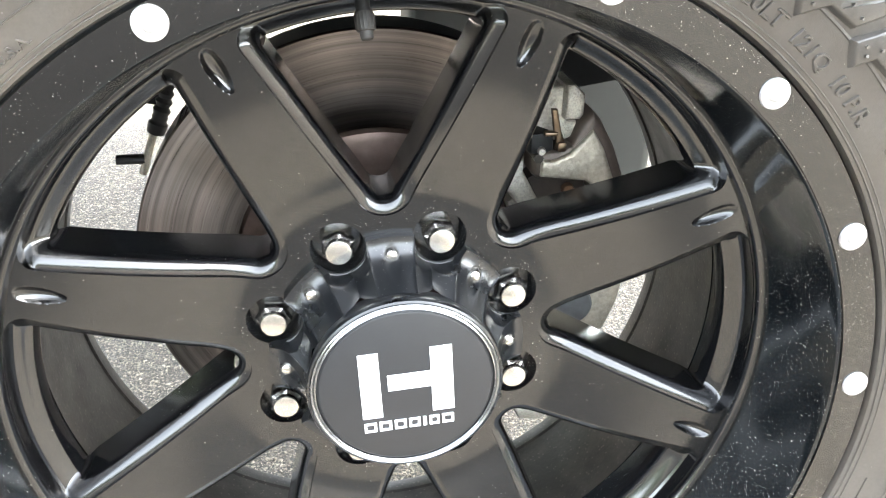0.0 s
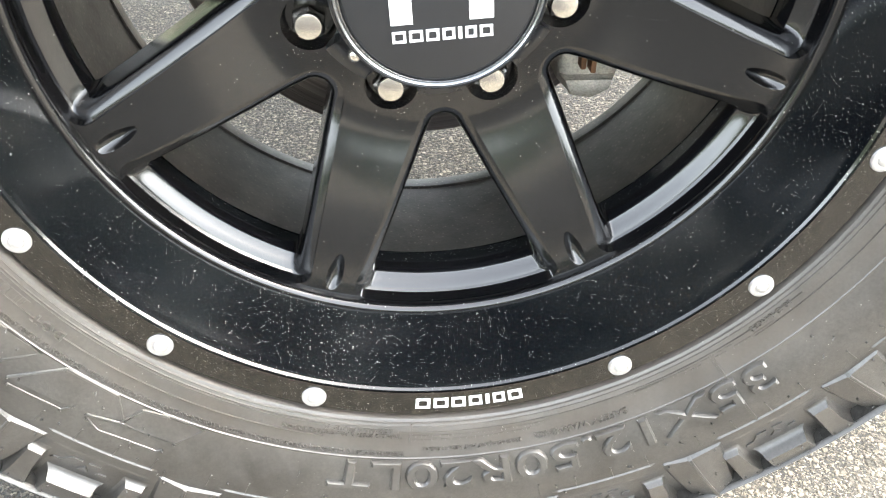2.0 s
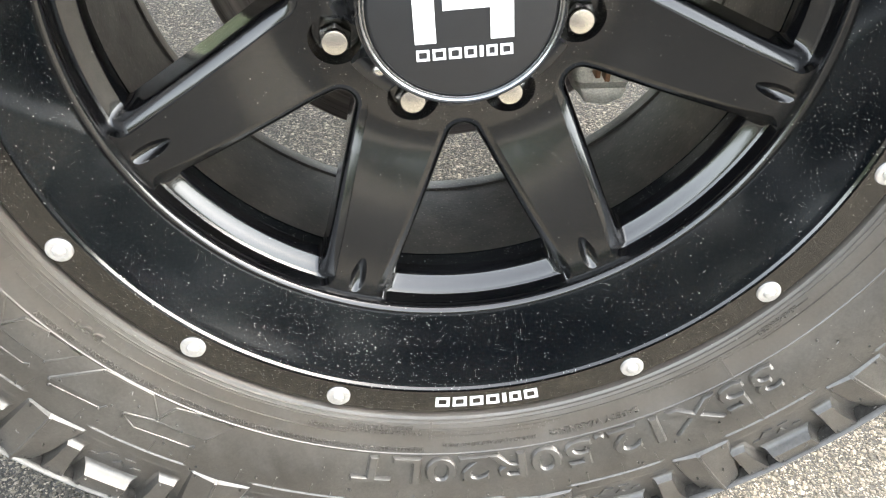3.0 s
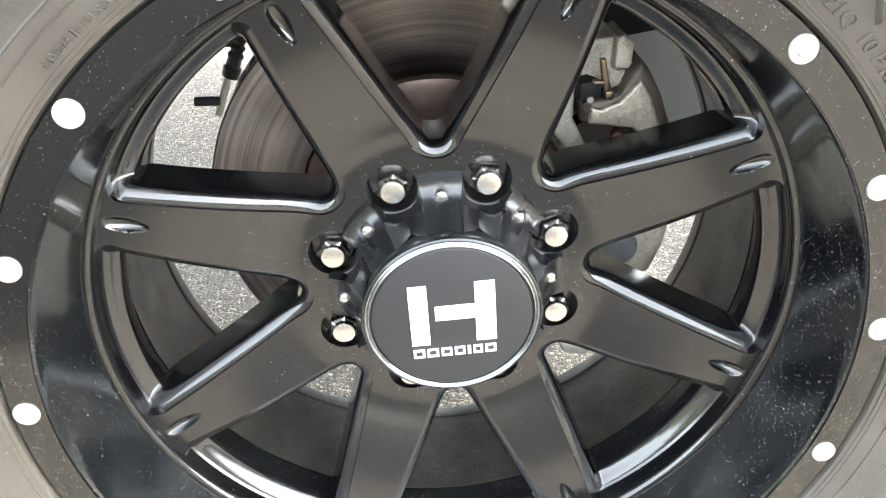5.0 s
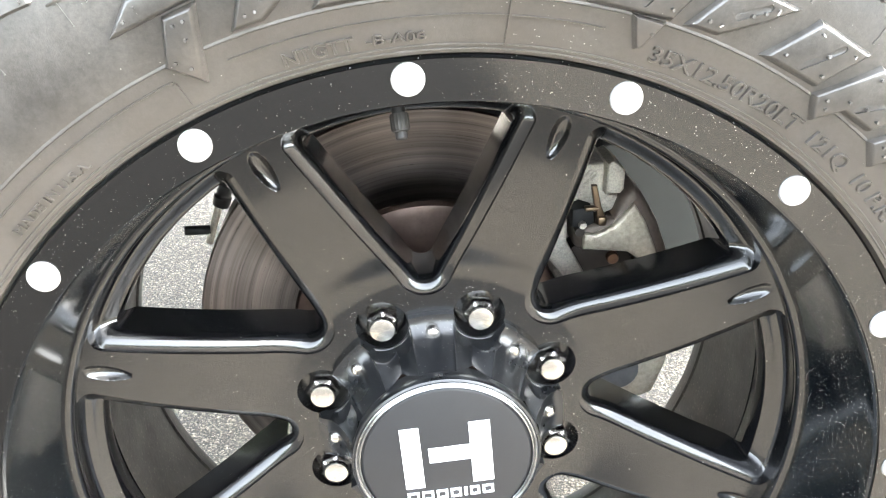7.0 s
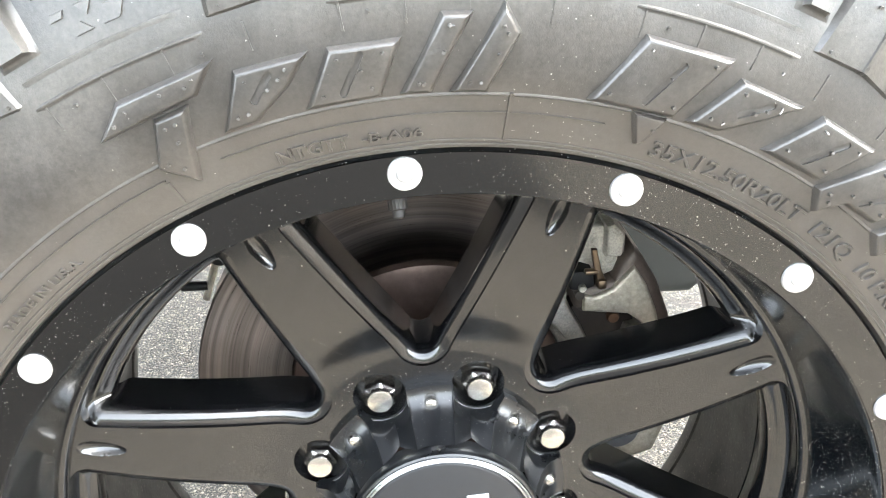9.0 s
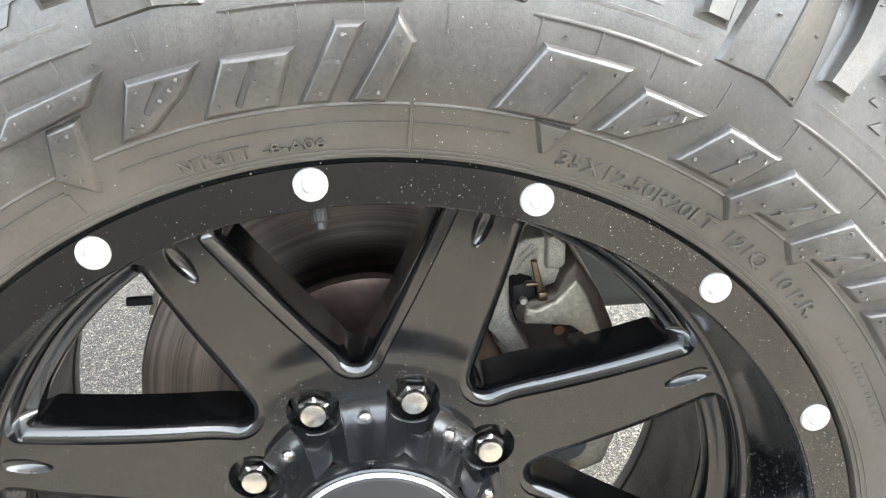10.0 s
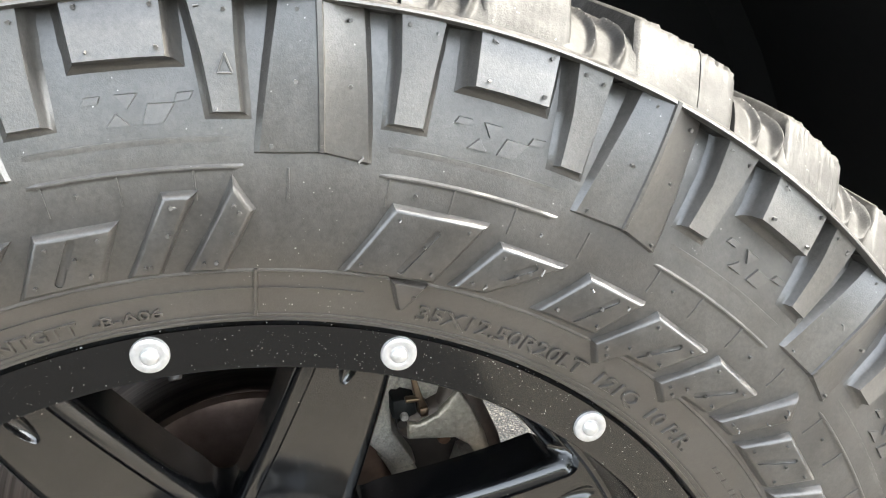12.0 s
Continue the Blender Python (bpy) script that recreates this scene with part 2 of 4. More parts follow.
def at(a, r, y):
    a = radians(a)
    return Vector((r * math.sin(a), y, r * math.cos(a)))


def revolve(profile, segs=192, a0=0.0, a1=360.0):
    """A surface of revolution about y from rows of (r, y)."""
    bm = bmesh.new()
    full = abs(a1 - a0) > 359.9
    n = segs if full else segs + 1
    rings = [[bm.verts.new(at(a0 + (a1 - a0) * i / segs, r, y)) for i in range(n)] for r, y in profile]
    for p, q in zip(rings, rings[1:]):
        for i in range(segs):
            j = (i + 1) % n
            bm.faces.new((p[i], p[j], q[j], q[i]))
    return bm


def loft(loops, first=True, last=True):
    """A solid through equal closed loops of points."""
    bm = bmesh.new()
    rows = [[bm.verts.new(p) for p in loop] for loop in loops]
    n = len(rows[0])
    for p, q in zip(rows, rows[1:]):
        for i in range(n):
            j = (i + 1) % n
            bm.faces.new((p[i], p[j], q[j], q[i]))
    for row, wanted in ((rows[0], first), (rows[-1], last)):
        if wanted:
            mid = bm.verts.new(sum((v.co for v in row), Vector()) / n)
            for i in range(n):
                bm.faces.new((row[i], row[(i + 1) % n], mid))
    return bm


def round_rod(points, radius, sides=10):
    """A round bar along a line of points."""
    loops = []
    for i, p in enumerate(points):
        a, b = points[max(0, i - 1)], points[min(len(points) - 1, i + 1)]
        q = (Vector(b) - Vector(a)).to_track_quat('Z', 'Y')
        loops.append([Vector(p) + q @ Vector((radius * math.cos(k * math.tau / sides), radius * math.sin(k * math.tau / sides), 0)) for k in range(sides)])
    return loft(loops)


def box(x0, x1, y0, y1, z0, z1, bevel=0.0, segs=2):
    bm = bmesh.new()
    bmesh.ops.create_cube(bm, size=1.0)
    for v in bm.verts:
        v.co = ((x0 + x1) / 2 + v.co.x * (x1 - x0), (y0 + y1) / 2 + v.co.y * (y1 - y0), (z0 + z1) / 2 + v.co.z * (z1 - z0))
    if bevel:
        bmesh.ops.bevel(bm, geom=bm.edges[:], offset=bevel, segments=segs, affect='EDGES', profile=0.5)
    return bm


def solid(poly, y0, y1, bevel=0.0, segs=2):
    """A plate with the outline poly, rows of (x, z), from y0 (street side) back to y1, its front edge rounded."""
    bm = bmesh.new()
    front = [bm.verts.new((x, y0, z)) for x, z in poly]
    back = [bm.verts.new((x, y1, z)) for x, z in poly]
    f = bm.faces.new(front)
    bm.faces.new(back)
    n = len(poly)
    for i in range(n):
        j = (i + 1) % n
        bm.faces.new((front[i], front[j], back[j], back[i]))
    bmesh.ops.recalc_face_normals(bm, faces=bm.faces)
    if bevel:
        bmesh.ops.bevel(bm, geom=f.edges[:], offset=bevel, segments=segs, affect='EDGES', profile=0.5)
    return bm


def merge(*bms):
    out = bmesh.new()
    for b in bms:
        me = bpy.data.meshes.new("scratch")
        b.to_mesh(me)
        b.free()
        out.from_mesh(me)
        bpy.data.meshes.remove(me)
    return out


def carve(bm, cutters):
    """The solid bm less the solids in cutters, as a new bmesh."""
    me = bpy.data.meshes.new("scratch")
    bmesh.ops.recalc_face_normals(bm, faces=bm.faces)
    bm.to_mesh(me)
    bm.free()
    ob = new("scratch", me)
    tools = []
    for c in cutters:
        bmesh.ops.recalc_face_normals(c, faces=c.faces)
        cm = bpy.data.meshes.new("scratch")
        c.to_mesh(cm)
        c.free()
        tools.append(new("scratch", cm))
        mod = ob.modifiers.new("cut", 'BOOLEAN')
        mod.operation, mod.solver, mod.object = 'DIFFERENCE', 'EXACT', tools[-1]
    dg = bpy.context.evaluated_depsgraph_get()
    res = bpy.data.meshes.new_from_object(ob.evaluated_get(dg))
    out = bmesh.new()
    out.from_mesh(res)
    for o in (ob, *tools):
        d = o.data
        bpy.data.objects.remove(o)
        bpy.data.meshes.remove(d)
    bpy.data.meshes.remove(res)
    return out


# ---------- ground ----------
HUB_Z = 0.43
bm = bmesh.new()
steps = [-400, -60, -12, -4, -1.5, 0, 1.5, 4, 12, 60, 400]
grid = [[bm.verts.new((x, y, 0)) for x in steps] for y in steps]
for p, q in zip(grid, grid[1:]):
    for i in range(len(steps) - 1):
        bm.faces.new((p[i], p[i + 1], q[i + 1], q[i]))
ground = tagged(new("ground", mesh_of("ground", bm, ASPHALT)), "grey worn asphalt with pale exposed stone chips", "ground", kind="structure")

# unseen dark slab added on the street side to darken the paint's reflections
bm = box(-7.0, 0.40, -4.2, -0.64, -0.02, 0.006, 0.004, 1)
tagged(new("dark_reflection_slab", mesh_of("dark_reflection_slab", bm, plain("slab_dark_brown", (0.0108, 0.0094, 0.0080), 0.95, 0.0, 60, 0.5, 0.8, 0.01))), "unseen dark slab added to darken the wheel's reflections", "ground", kind="structure")

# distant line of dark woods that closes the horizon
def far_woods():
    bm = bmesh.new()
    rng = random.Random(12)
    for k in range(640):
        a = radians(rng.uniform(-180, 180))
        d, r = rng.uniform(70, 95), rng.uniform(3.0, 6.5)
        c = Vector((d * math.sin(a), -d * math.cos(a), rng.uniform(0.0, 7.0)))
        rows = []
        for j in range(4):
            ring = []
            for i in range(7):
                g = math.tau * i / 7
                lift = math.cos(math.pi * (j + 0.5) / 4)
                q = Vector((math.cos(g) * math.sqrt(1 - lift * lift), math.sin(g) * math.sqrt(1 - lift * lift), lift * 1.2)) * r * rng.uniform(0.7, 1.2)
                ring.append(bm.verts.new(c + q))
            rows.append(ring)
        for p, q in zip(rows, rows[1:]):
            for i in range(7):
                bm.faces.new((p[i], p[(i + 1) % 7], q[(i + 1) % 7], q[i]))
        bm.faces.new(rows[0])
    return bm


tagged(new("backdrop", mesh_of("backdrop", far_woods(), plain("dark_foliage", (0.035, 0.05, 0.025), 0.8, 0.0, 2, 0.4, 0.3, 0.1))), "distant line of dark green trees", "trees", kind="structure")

# ---------- wheel ----------
wheel = tagged(new("off_road_wheel"), "black eight-spoke off-road truck wheel with mud-terrain tyre on asphalt", "wheel")
wheel.matrix_basis = pose(0, 0, HUB_Z) @ about_y(-4.0)


def face_y(r):
    """Depth of the spokes' face behind the lip at radius r."""
    d, w = r - 0.113, 0.010
    d = 0.0 if d < -w else d if d > w else (d + w) ** 2 / (4 * w)
    return 0.100 - 0.37 * d + 1.0 * d * d


# rim: lip, dish, flange and inner barrel in one revolved shell
bm = revolve([(0.2420, 0.227), (0.2300, 0.2268), (0.2285, 0.2255), (0.2285, 0.12), (0.2330, 0.095), (0.2332, 0.0705), (0.2337, 0.0690),
              (0.2350, 0.0680), (0.2358, 0.0665), (0.2405, 0.035), (0.2466, 0.010), (0.2472, 0.0018), (0.2482, 0.0),
              (0.2484, 0.0), (0.2685, 0.0), (0.2697, 0.0012), (0.2700, 0.004), (0.2700, 0.03), (0.246, 0.06), (0.2420, 0.227)], 256)
rim = part("rim", bm, BARREL, wheel, "satin black rim with a deep dish and flat lip", 24)
lip = part("lip_ring", revolve([(0.2488, -0.0002), (0.2490, -0.0012), (0.2682, -0.0012), (0.2686, -0.0002)], 256), LIP, rim, "flat brown-black outer lip")
part("dish_bead", revolve([(0.2351 + 0.0046 * math.cos(radians(k)), 0.0690 - 0.0064 * math.sin(radians(k))) for k in range(-20, 201, 11)], 224), PAINT, rim)
bm = revolve([(0.2285, 0.2278), (0.2268, 0.2274), (0.2262, 0.2262), (0.2262, 0.2150), (0.2276, 0.2132), (0.2278, 0.125)], 192)
part("inner_barrel", bm, DIRT, rim, "dusty dark inner barrel")


def half_window(ds, dl):
    """Half the outline of the opening between two spokes, from its inner tip to its outer middle, drawn in by ds at the sides and dl at the outer arc:
    rows of (u, v, weight of the outer arc)."""
    slope = math.atan(0.512)
    sn, cs = math.sin(slope), math.cos(slope)
    tip, out, rc = 0.0945 + ds, 0.2305 - dl, max(0.0045, 0.0095 - 0.5 * ds)
    v0 = 0.0728 + ds / sn                              # where the straight sides would meet
    vc = (tip - sn * v0) / (1 - sn)
    rho = vc - tip
    rows = []
    for i in range(11):
        k = (math.pi / 2 - slope) * i / 10
        rows.append((rho * math.sin(k), vc - rho * math.cos(k), 0.0))
    t0 = (vc - v0) * cs                                # where the side leaves the tip's arc
    lo, hi = t0, 0.3
    for _ in range(50):                                # the corner's rounding touches side and arc
        t = (lo + hi) / 2
        cu, cv = t * sn - rc * cs, v0 + t * cs + rc * sn
        lo, hi = (t, hi) if math.hypot(cu, cv) < out - rc else (lo, t)
    for k in [i / 16 * 0.78 for i in range(1, 17)] + [0.78 + 0.22 * i / 26 for i in range(1, 27)]:
        q = t0 + (t - t0) * k
        rows.append((q * sn, v0 + q * cs, 0.0))
    a0, a1 = -slope, math.pi / 2 - math.atan2(cu, cv)   # directions from the corner's middle
    for i in range(1, 13):
        k = a0 + (a1 - a0) * i / 12
        rows.append((cu + rc * math.cos(k), cv + rc * math.sin(k), i / 12))
    end = math.atan2(cu, cv)
    for i in range(1, 11):
        q, k = out + 0.0004 * i / 10, end * (1 - i / 10)
        rows.append((q * math.sin(k), q * math.cos(k), 1.0))
    return rows


SIDE = [(0.0, 0.0), (0.0004, 0.0021)] + [(0.0010 + 0.0078 * math.sin(radians(k)), 0.0022 + 0.0084 * (1 - math.cos(radians(k)))) for k in (0, 25, 45, 63, 78)] + [(0.0089, 0.0140), (0.0092, 0.0300), (0.0094, 0.0420)]
LEDGE = [(0.0, 0.0), (0.0006, 0.0042), (0.0012, 0.0088), (0.0024, 0.0106), (0.0037, 0.0113), (0.0065, 0.0143), (0.0094, 0.0174), (0.0110, 0.0183), (0.0122, 0.0208), (0.0128, 0.0285)]


def spoke_mesh():
    levels = [half_window(d0, d1) for (d0, e0), (d1, e1) in zip(SIDE, LEDGE)]
    rows = []                            # each: radius, list of (half angle, radius, depth)
    for r in (0.050, 0.064, 0.078, 0.088, 0.0940):
        rows.append((r, [(22.5, r, e) for d, e in SIDE]))
    for i, (u, v, w) in enumerate(levels[0]):
        chain = []
        for level, (d0, e0), (d1, e1) in zip(levels, SIDE, LEDGE):
            uu, vv, ww = level[i]
            ww = ww * ww * (3 - 2 * ww)
            chain.append((22.5 - math.degrees(math.atan2(uu, vv)), math.hypot(uu, vv), e0 + (e1 - e0) * ww))
        rows.append((math.hypot(u, v), chain))
    for r in (0.2312, 0.2318, 0.2326):
        rows.append((r, [(22.5, r, e) for d, e in LEDGE]))
    def slot(a, r):
        """Depth of the oval dimple near the spoke's outer end."""
        z = (r - 0.2145) / 0.0138
        x = r * math.sin(radians(a)) / (0.0050 + 0.0010 * z)
        q = 1 - x * x - z * z
        return 0.0046 * q ** 0.8 if q > 0 else 0.0

    def solid_of(part_rows, m, ends):
        loops = []
        for r, chain in part_rows:
            y = face_y(r)
            a = chain[0][0]
            angles = [-a + 2 * a * k / m for k in range(m + 1)]
            loop = [at(b, r, y + slot(b, r)) for b in angles]
            loop += [at(b, q, y + e) for b, q, e in chain[1:]]
            b, q, e = chain[-1]
            loop += [at(b - 2 * b * k / 12, q, y + e) for k in range(1, 12)]
            loop += [at(-b, q, y + e) for b, q, e in reversed(chain[1:])]
            loops.append(loop)
        return loft(loops, ends, ends)
    cut = next(i for i, row in enumerate(rows) if row[0] > 0.128)
    pocket = revolve([(0.0001, 0.113), (0.0150, 0.113), (0.0160, 0.112), (0.0164, 0.103), (0.0172, 0.0995), (0.0172, 0.085), (0.0001, 0.085)], 32)
    bmesh.ops.translate(pocket, verts=pocket.verts, vec=(0, 0, 0.0826))
    bmesh.ops.remove_doubles(pocket, verts=pocket.verts, dist=0.0005)
    inner = carve(solid_of(rows[:cut + 1], 60, True), [pocket])
    return mesh_of("spoke", merge(inner, solid_of(rows[cut:], 60, False)), PAINT, 26)


spoke = spoke_mesh()
for i in range(8):
    piece("spoke", spoke, rim, about_y(22.2 + 45 * i))

# rivets round the lip; the place of the printed word has none
bm = revolve([(0.0001, -0.0042), (0.0022, -0.0040), (0.0032, -0.0034), (0.0037, -0.0026), (0.0040, -0.0016), (0.0045, -0.0019), (0.0066, -0.0020), (0.0076, -0.0015), (0.0079, 0.0)], 28)
rivet = mesh_of("rivet", bm, RIVET, 40)
for k in range(16):
    if k != 8:
        piece("rivet", rivet, rim, Matrix.Translation(at(22.5 * k, 0.26, -0.0012)) @ about_y(37 * k))


# plain white blocks where the maker's word is printed on the lip
def block_word(cx, widths, gap, height, place, material, parent, name):
    total = sum(widths) + gap * (len(widths) - 1)
    x = -total / 2
    for w in widths:
        line = height * 0.19
        if w > height * 0.5:                            # an open frame
            strips = [place(x + cx, w, line, height / 2 - line / 2), place(x + cx, w, line, line / 2 - height / 2),
                      place(x + cx, line * 1.2, height - 2 * line, 0.0), place(x + cx + w - line * 1.2, line * 1.2, height - 2 * line, 0.0)]
        else:
            strips = [place(x + cx, w, height, 0.0)]
        part(name, merge(*strips), material, parent)
        x += w + gap


def on_lip(x, w, h, up):
    # tops point to the hub at the bottom of the rim
    bm = bmesh.new()
    n, r0 = 4, 0.2585
    pts = []
    for k in range(n + 1):
        a = 180 - math.degrees((x + w * k / n) / r0)
        pts.append((a, r0 - up + h / 2, r0 - up - h / 2))
    lo = [bm.verts.new(at(a, ra, -0.0017)) for a, ra, rb in pts]
    hi = [bm.verts.new(at(a, rb, -0.0017)) for a, ra, rb in pts]
    lo2 = [bm.verts.new(at(a, ra, -0.0011)) for a, ra, rb in pts]
    hi2 = [bm.verts.new(at(a, rb, -0.0011)) for a, ra, rb in pts]
    for k in range(n):
        bm.faces.new((lo[k], lo[k + 1], hi[k + 1], hi[k]))
        bm.faces.new((lo[k], lo[k + 1], lo2[k + 1], lo2[k]))
        bm.faces.new((hi[k], hi[k + 1], hi2[k + 1], hi2[k]))
    for k in (0, n):
        bm.faces.new((lo[k], hi[k], hi2[k], lo2[k]))
    return bm


WORD = [1.15, 1.15, 1.1, 1.05, 0.32, 0.95, 1.1]
block_word(0, [w * 0.0083 for w in WORD], 0.0023, 0.0085, on_lip, WHITE, rim, "printed_block")


# ---------- lug nuts ----------
def nut_mesh():
    hexa = lambda rad, y: [Vector((rad * math.cos(k * math.tau / 24) * (1 / math.cos(((k * 15) % 60 - 30) * math.pi / 180)) * 0.866 * 1.0, y, rad * math.sin(k * math.tau / 24) * (1 / math.cos(((k * 15) % 60 - 30) * math.pi / 180)) * 0.866)) for k in range(24)]
    circ = lambda rad, y: [Vector((rad * math.cos(k * math.tau / 24), y, rad * math.sin(k * math.tau / 24))) for k in range(24)]
    return mesh_of("lug_nut", loft([circ(0.0071, 0.0928), circ(0.0078, 0.0930), circ(0.0083, 0.0938), circ(0.0085, 0.0966), hexa(0.0108, 0.0982), hexa(0.0113, 0.0996), hexa(0.0113, 0.1045), hexa(0.0109, 0.1056), circ(0.0096, 0.1060), circ(0.0096, 0.128)]), NUT, 24)


nut = nut_mesh()
for i in range(8):
    ob = piece("lug_nut", nut, wheel, Matrix.Translation(at(22.5 + 45 * i, 0.0826, 0.0)) @ about_y(13 + 29 * i))

# ---------- centre cap ----------
SEG = 384


def cap_body():
    """Black cone that widens to a flat flange with eight bays for the nuts."""
    bm = bmesh.new()
    rows = []
    for j in range(27):
        s = j / 26
        ring = []
        for i in range(SEG):
            a = 360 * i / SEG
            off = a % 45 - 22.5                            # from the nearest nut
            edge = 0.0828
            k = radians(off)
            reach = 0.0826 * math.cos(k)
            inside = 0.0170 ** 2 - (0.0826 * math.sin(k)) ** 2
            if inside > 0:
                edge = min(edge, reach - math.sqrt(inside))
            r = 0.0585 + (edge - 0.0585) * s
            t = (r - 0.0585) / 0.0243
            y = 0.062 + 0.0325 * (1 - max(0.0, 1 - t) ** 2.3)
            screw_seat = math.hypot((off - math.copysign(22.5, off)) / 4.2, (r - 0.0700) / 0.0075)
            if screw_seat < 1.0:                           # oblong hollow that holds the small screw
                y += 0.0030 * (1 - screw_seat ** 2)
            v = abs(off) / 11.2
            if v < 1.0:                                    # bay: two flat facets that meet in a valley, and a shelf below the nut
                valley = 0.0750 + 0.0225 * s ** 0.6
                bay = max(y, valley + (y - valley) * v)
                shelf = min(1.0, max(0.0, (s - 0.70) / 0.16))
                y = bay + (0.0990 - bay) * shelf * (3 - 2 * shelf) * shelf if v < 0.93 else bay
            if s > 0.04:                                   # raised edge either side of each bay
                y -= 0.0014 * math.exp(-((v - 1.0) / 0.07) ** 2)
            ring.append(bm.verts.new(at(a, r, min(y, 0.0990))))
        rows.append(ring)
    rows.append([bm.verts.new(v.co + Vector((0, 0.012, 0))) for v in rows[-1]])
    rows.insert(0, [bm.verts.new(v.co + Vector((0, 0, 0))) for v in rows[0]])
    for p, q in zip(rows, rows[1:]):
        for i in range(SEG):
            j = (i + 1) % SEG
            bm.faces.new((p[i], p[j], q[j], q[i]))
    bmesh.ops.remove_doubles(bm, verts=bm.verts, dist=1e-6)
    return bm


cap = part("centre_cap", cap_body(), CAP, wheel, "black plastic centre cap with a chrome ring", 18)
part("cap_rim", revolve([(0.0580, 0.072), (0.0596, 0.064), (0.0606, 0.059), (0.0606, 0.0565), (0.0600, 0.0550), (0.0588, 0.0543), (0.0580, 0.0548)], 128), CAP, cap)
part("chrome_ring", revolve([(0.0585, 0.0550), (0.0581, 0.0538), (0.0574, 0.0533), (0.0568, 0.0537), (0.0563, 0.0543), (0.0558, 0.0538), (0.0550, 0.0534), (0.0545, 0.0540), (0.0541, 0.0560)], 128), CHROME, cap, "polished chrome ring")
bm = revolve([(0.0545, 0.0552), (0.0535, 0.0547), (0.0530, 0.0539), (0.0520, 0.0535), (0.0001, 0.0533)], 128)
part("badge_plate", bm, PLATE, cap, "matt black round badge plate")
YB = 0.0531
for x0, x1, z0, z1 in ((-0.0282, -0.0160, -0.0190, 0.0276), (0.0152, 0.0286, -0.0190, 0.0276), (-0.0114, 0.0152, -0.0002, 0.0108)):
    part("badge_bar", box(x0, x1, YB - 0.0005, YB + 0.0004, z0, z1), WHITE, cap, "plain white bar")


def on_plate(x, w, h, up):
    return box(x, x + w, YB - 0.0005, YB + 0.0004, -0.0262 + up - h / 2, -0.0262 + up + h / 2)


block_word(0, [w * 0.0066 for w in WORD], 0.0018, 0.0066, on_plate, WHITE, cap, "badge_block")
bm = revolve([(0.0001, 0.0884), (0.0024, 0.0886), (0.0038, 0.0896), (0.0044, 0.0915), (0.0044, 0.100)], 20)
screw = mesh_of("cap_screw", bm, NUT, 40)
for i in range(8):
    piece("cap_screw", screw, cap, Matrix.Translation(at(45 * i, 0.0722, 0.0)))

# ---------- valve ----------
valve = part("valve_stem", round_rod([(0, 0.085, 0.240), (0, 0.079, 0.226), (0, 0.074, 0.214)], 0.0038, 14), BLACKP, wheel, "black rubber valve stem")
valve.matrix_basis = about_y(-1.5)
axis, top = Vector((0, -0.42, -0.9)).normalized(), Vector((0, 0.0765, 0.2215))
ribs = []
for d, rad in ((0.0, 0.0050), (0.0008, 0.0054), (0.0085, 0.0054), (0.0095, 0.0048), (0.0100, 0.0036), (0.0135, 0.0034), (0.0142, 0.0028)):
    side = axis.cross(Vector((1, 0, 0)))
    ribs.append([top + axis * d + (Vector((1, 0, 0)) * math.cos(k * math.tau / 36) + side * math.sin(k * math.tau / 36)) * (rad - (0.0004 if k % 2 and 0.0005 < d < 0.009 else 0)) for k in range(36)])
part("valve_cap", loft(ribs), plain("valve_cap_plastic", (0.035, 0.033, 0.032), 0.45, 0.0, 300, 0.3, 0.1), valve, "ribbed dark valve cap")

# ---------- tyre ----------
WALL = [(0.262, 0.010), (0.2702, 0.002), (0.2712, -0.003), (0.2745, -0.0055), (0.280, -0.0078), (0.2865, -0.0098), (0.2925, -0.0118), (0.2990, -0.0146),
        (0.3080, -0.0178), (0.3200, -0.0208), (0.3330, -0.0220), (0.3460, -0.0212), (0.3580, -0.0192), (0.3700, -0.0166), (0.3820, -0.0138), (0.3920, -0.0105), (0.4000, -0.0070)]


def wall_y(r):
    for (r0, y0), (r1, y1) in zip(WALL[1:], WALL[2:]):
        if r <= r1:
            return y0 + (y1 - y0) * (r - r0) / (r1 - r0)
    return WALL[-1][1]


def on_wall(a, r, h=0.0):
    return at(a, r, wall_y(r) - h)


back = [(0.4030, 0.004), (0.4080, 0.022), (0.4140, 0.06), (0.4180, 0.12), (0.4170, 0.19), (0.412, 0.225), (0.395, 0.245), (0.345, 0.256), (0.29, 0.235), (0.262, 0.215)]
tyre = part("tyre", revolve(WALL + back, 256), RUBBER, wheel, "worn grey-black mud-terrain tyre", 30)


for r, wide, high in ((0.2733, 0.0006, 0.0008), (0.2757, 0.0005, 0.0006), (0.2979, 0.0012, 0.0004)):       # fine rings moulded round the bead
    part("bead_line", revolve([(r - wide, wall_y(r - wide) + 0.0003), (r - wide * 0.4, wall_y(r) - high), (r + wide * 0.4, wall_y(r) - high), (r + wide, wall_y(r + wide) + 0.0003)], 256), RUBBER, tyre)


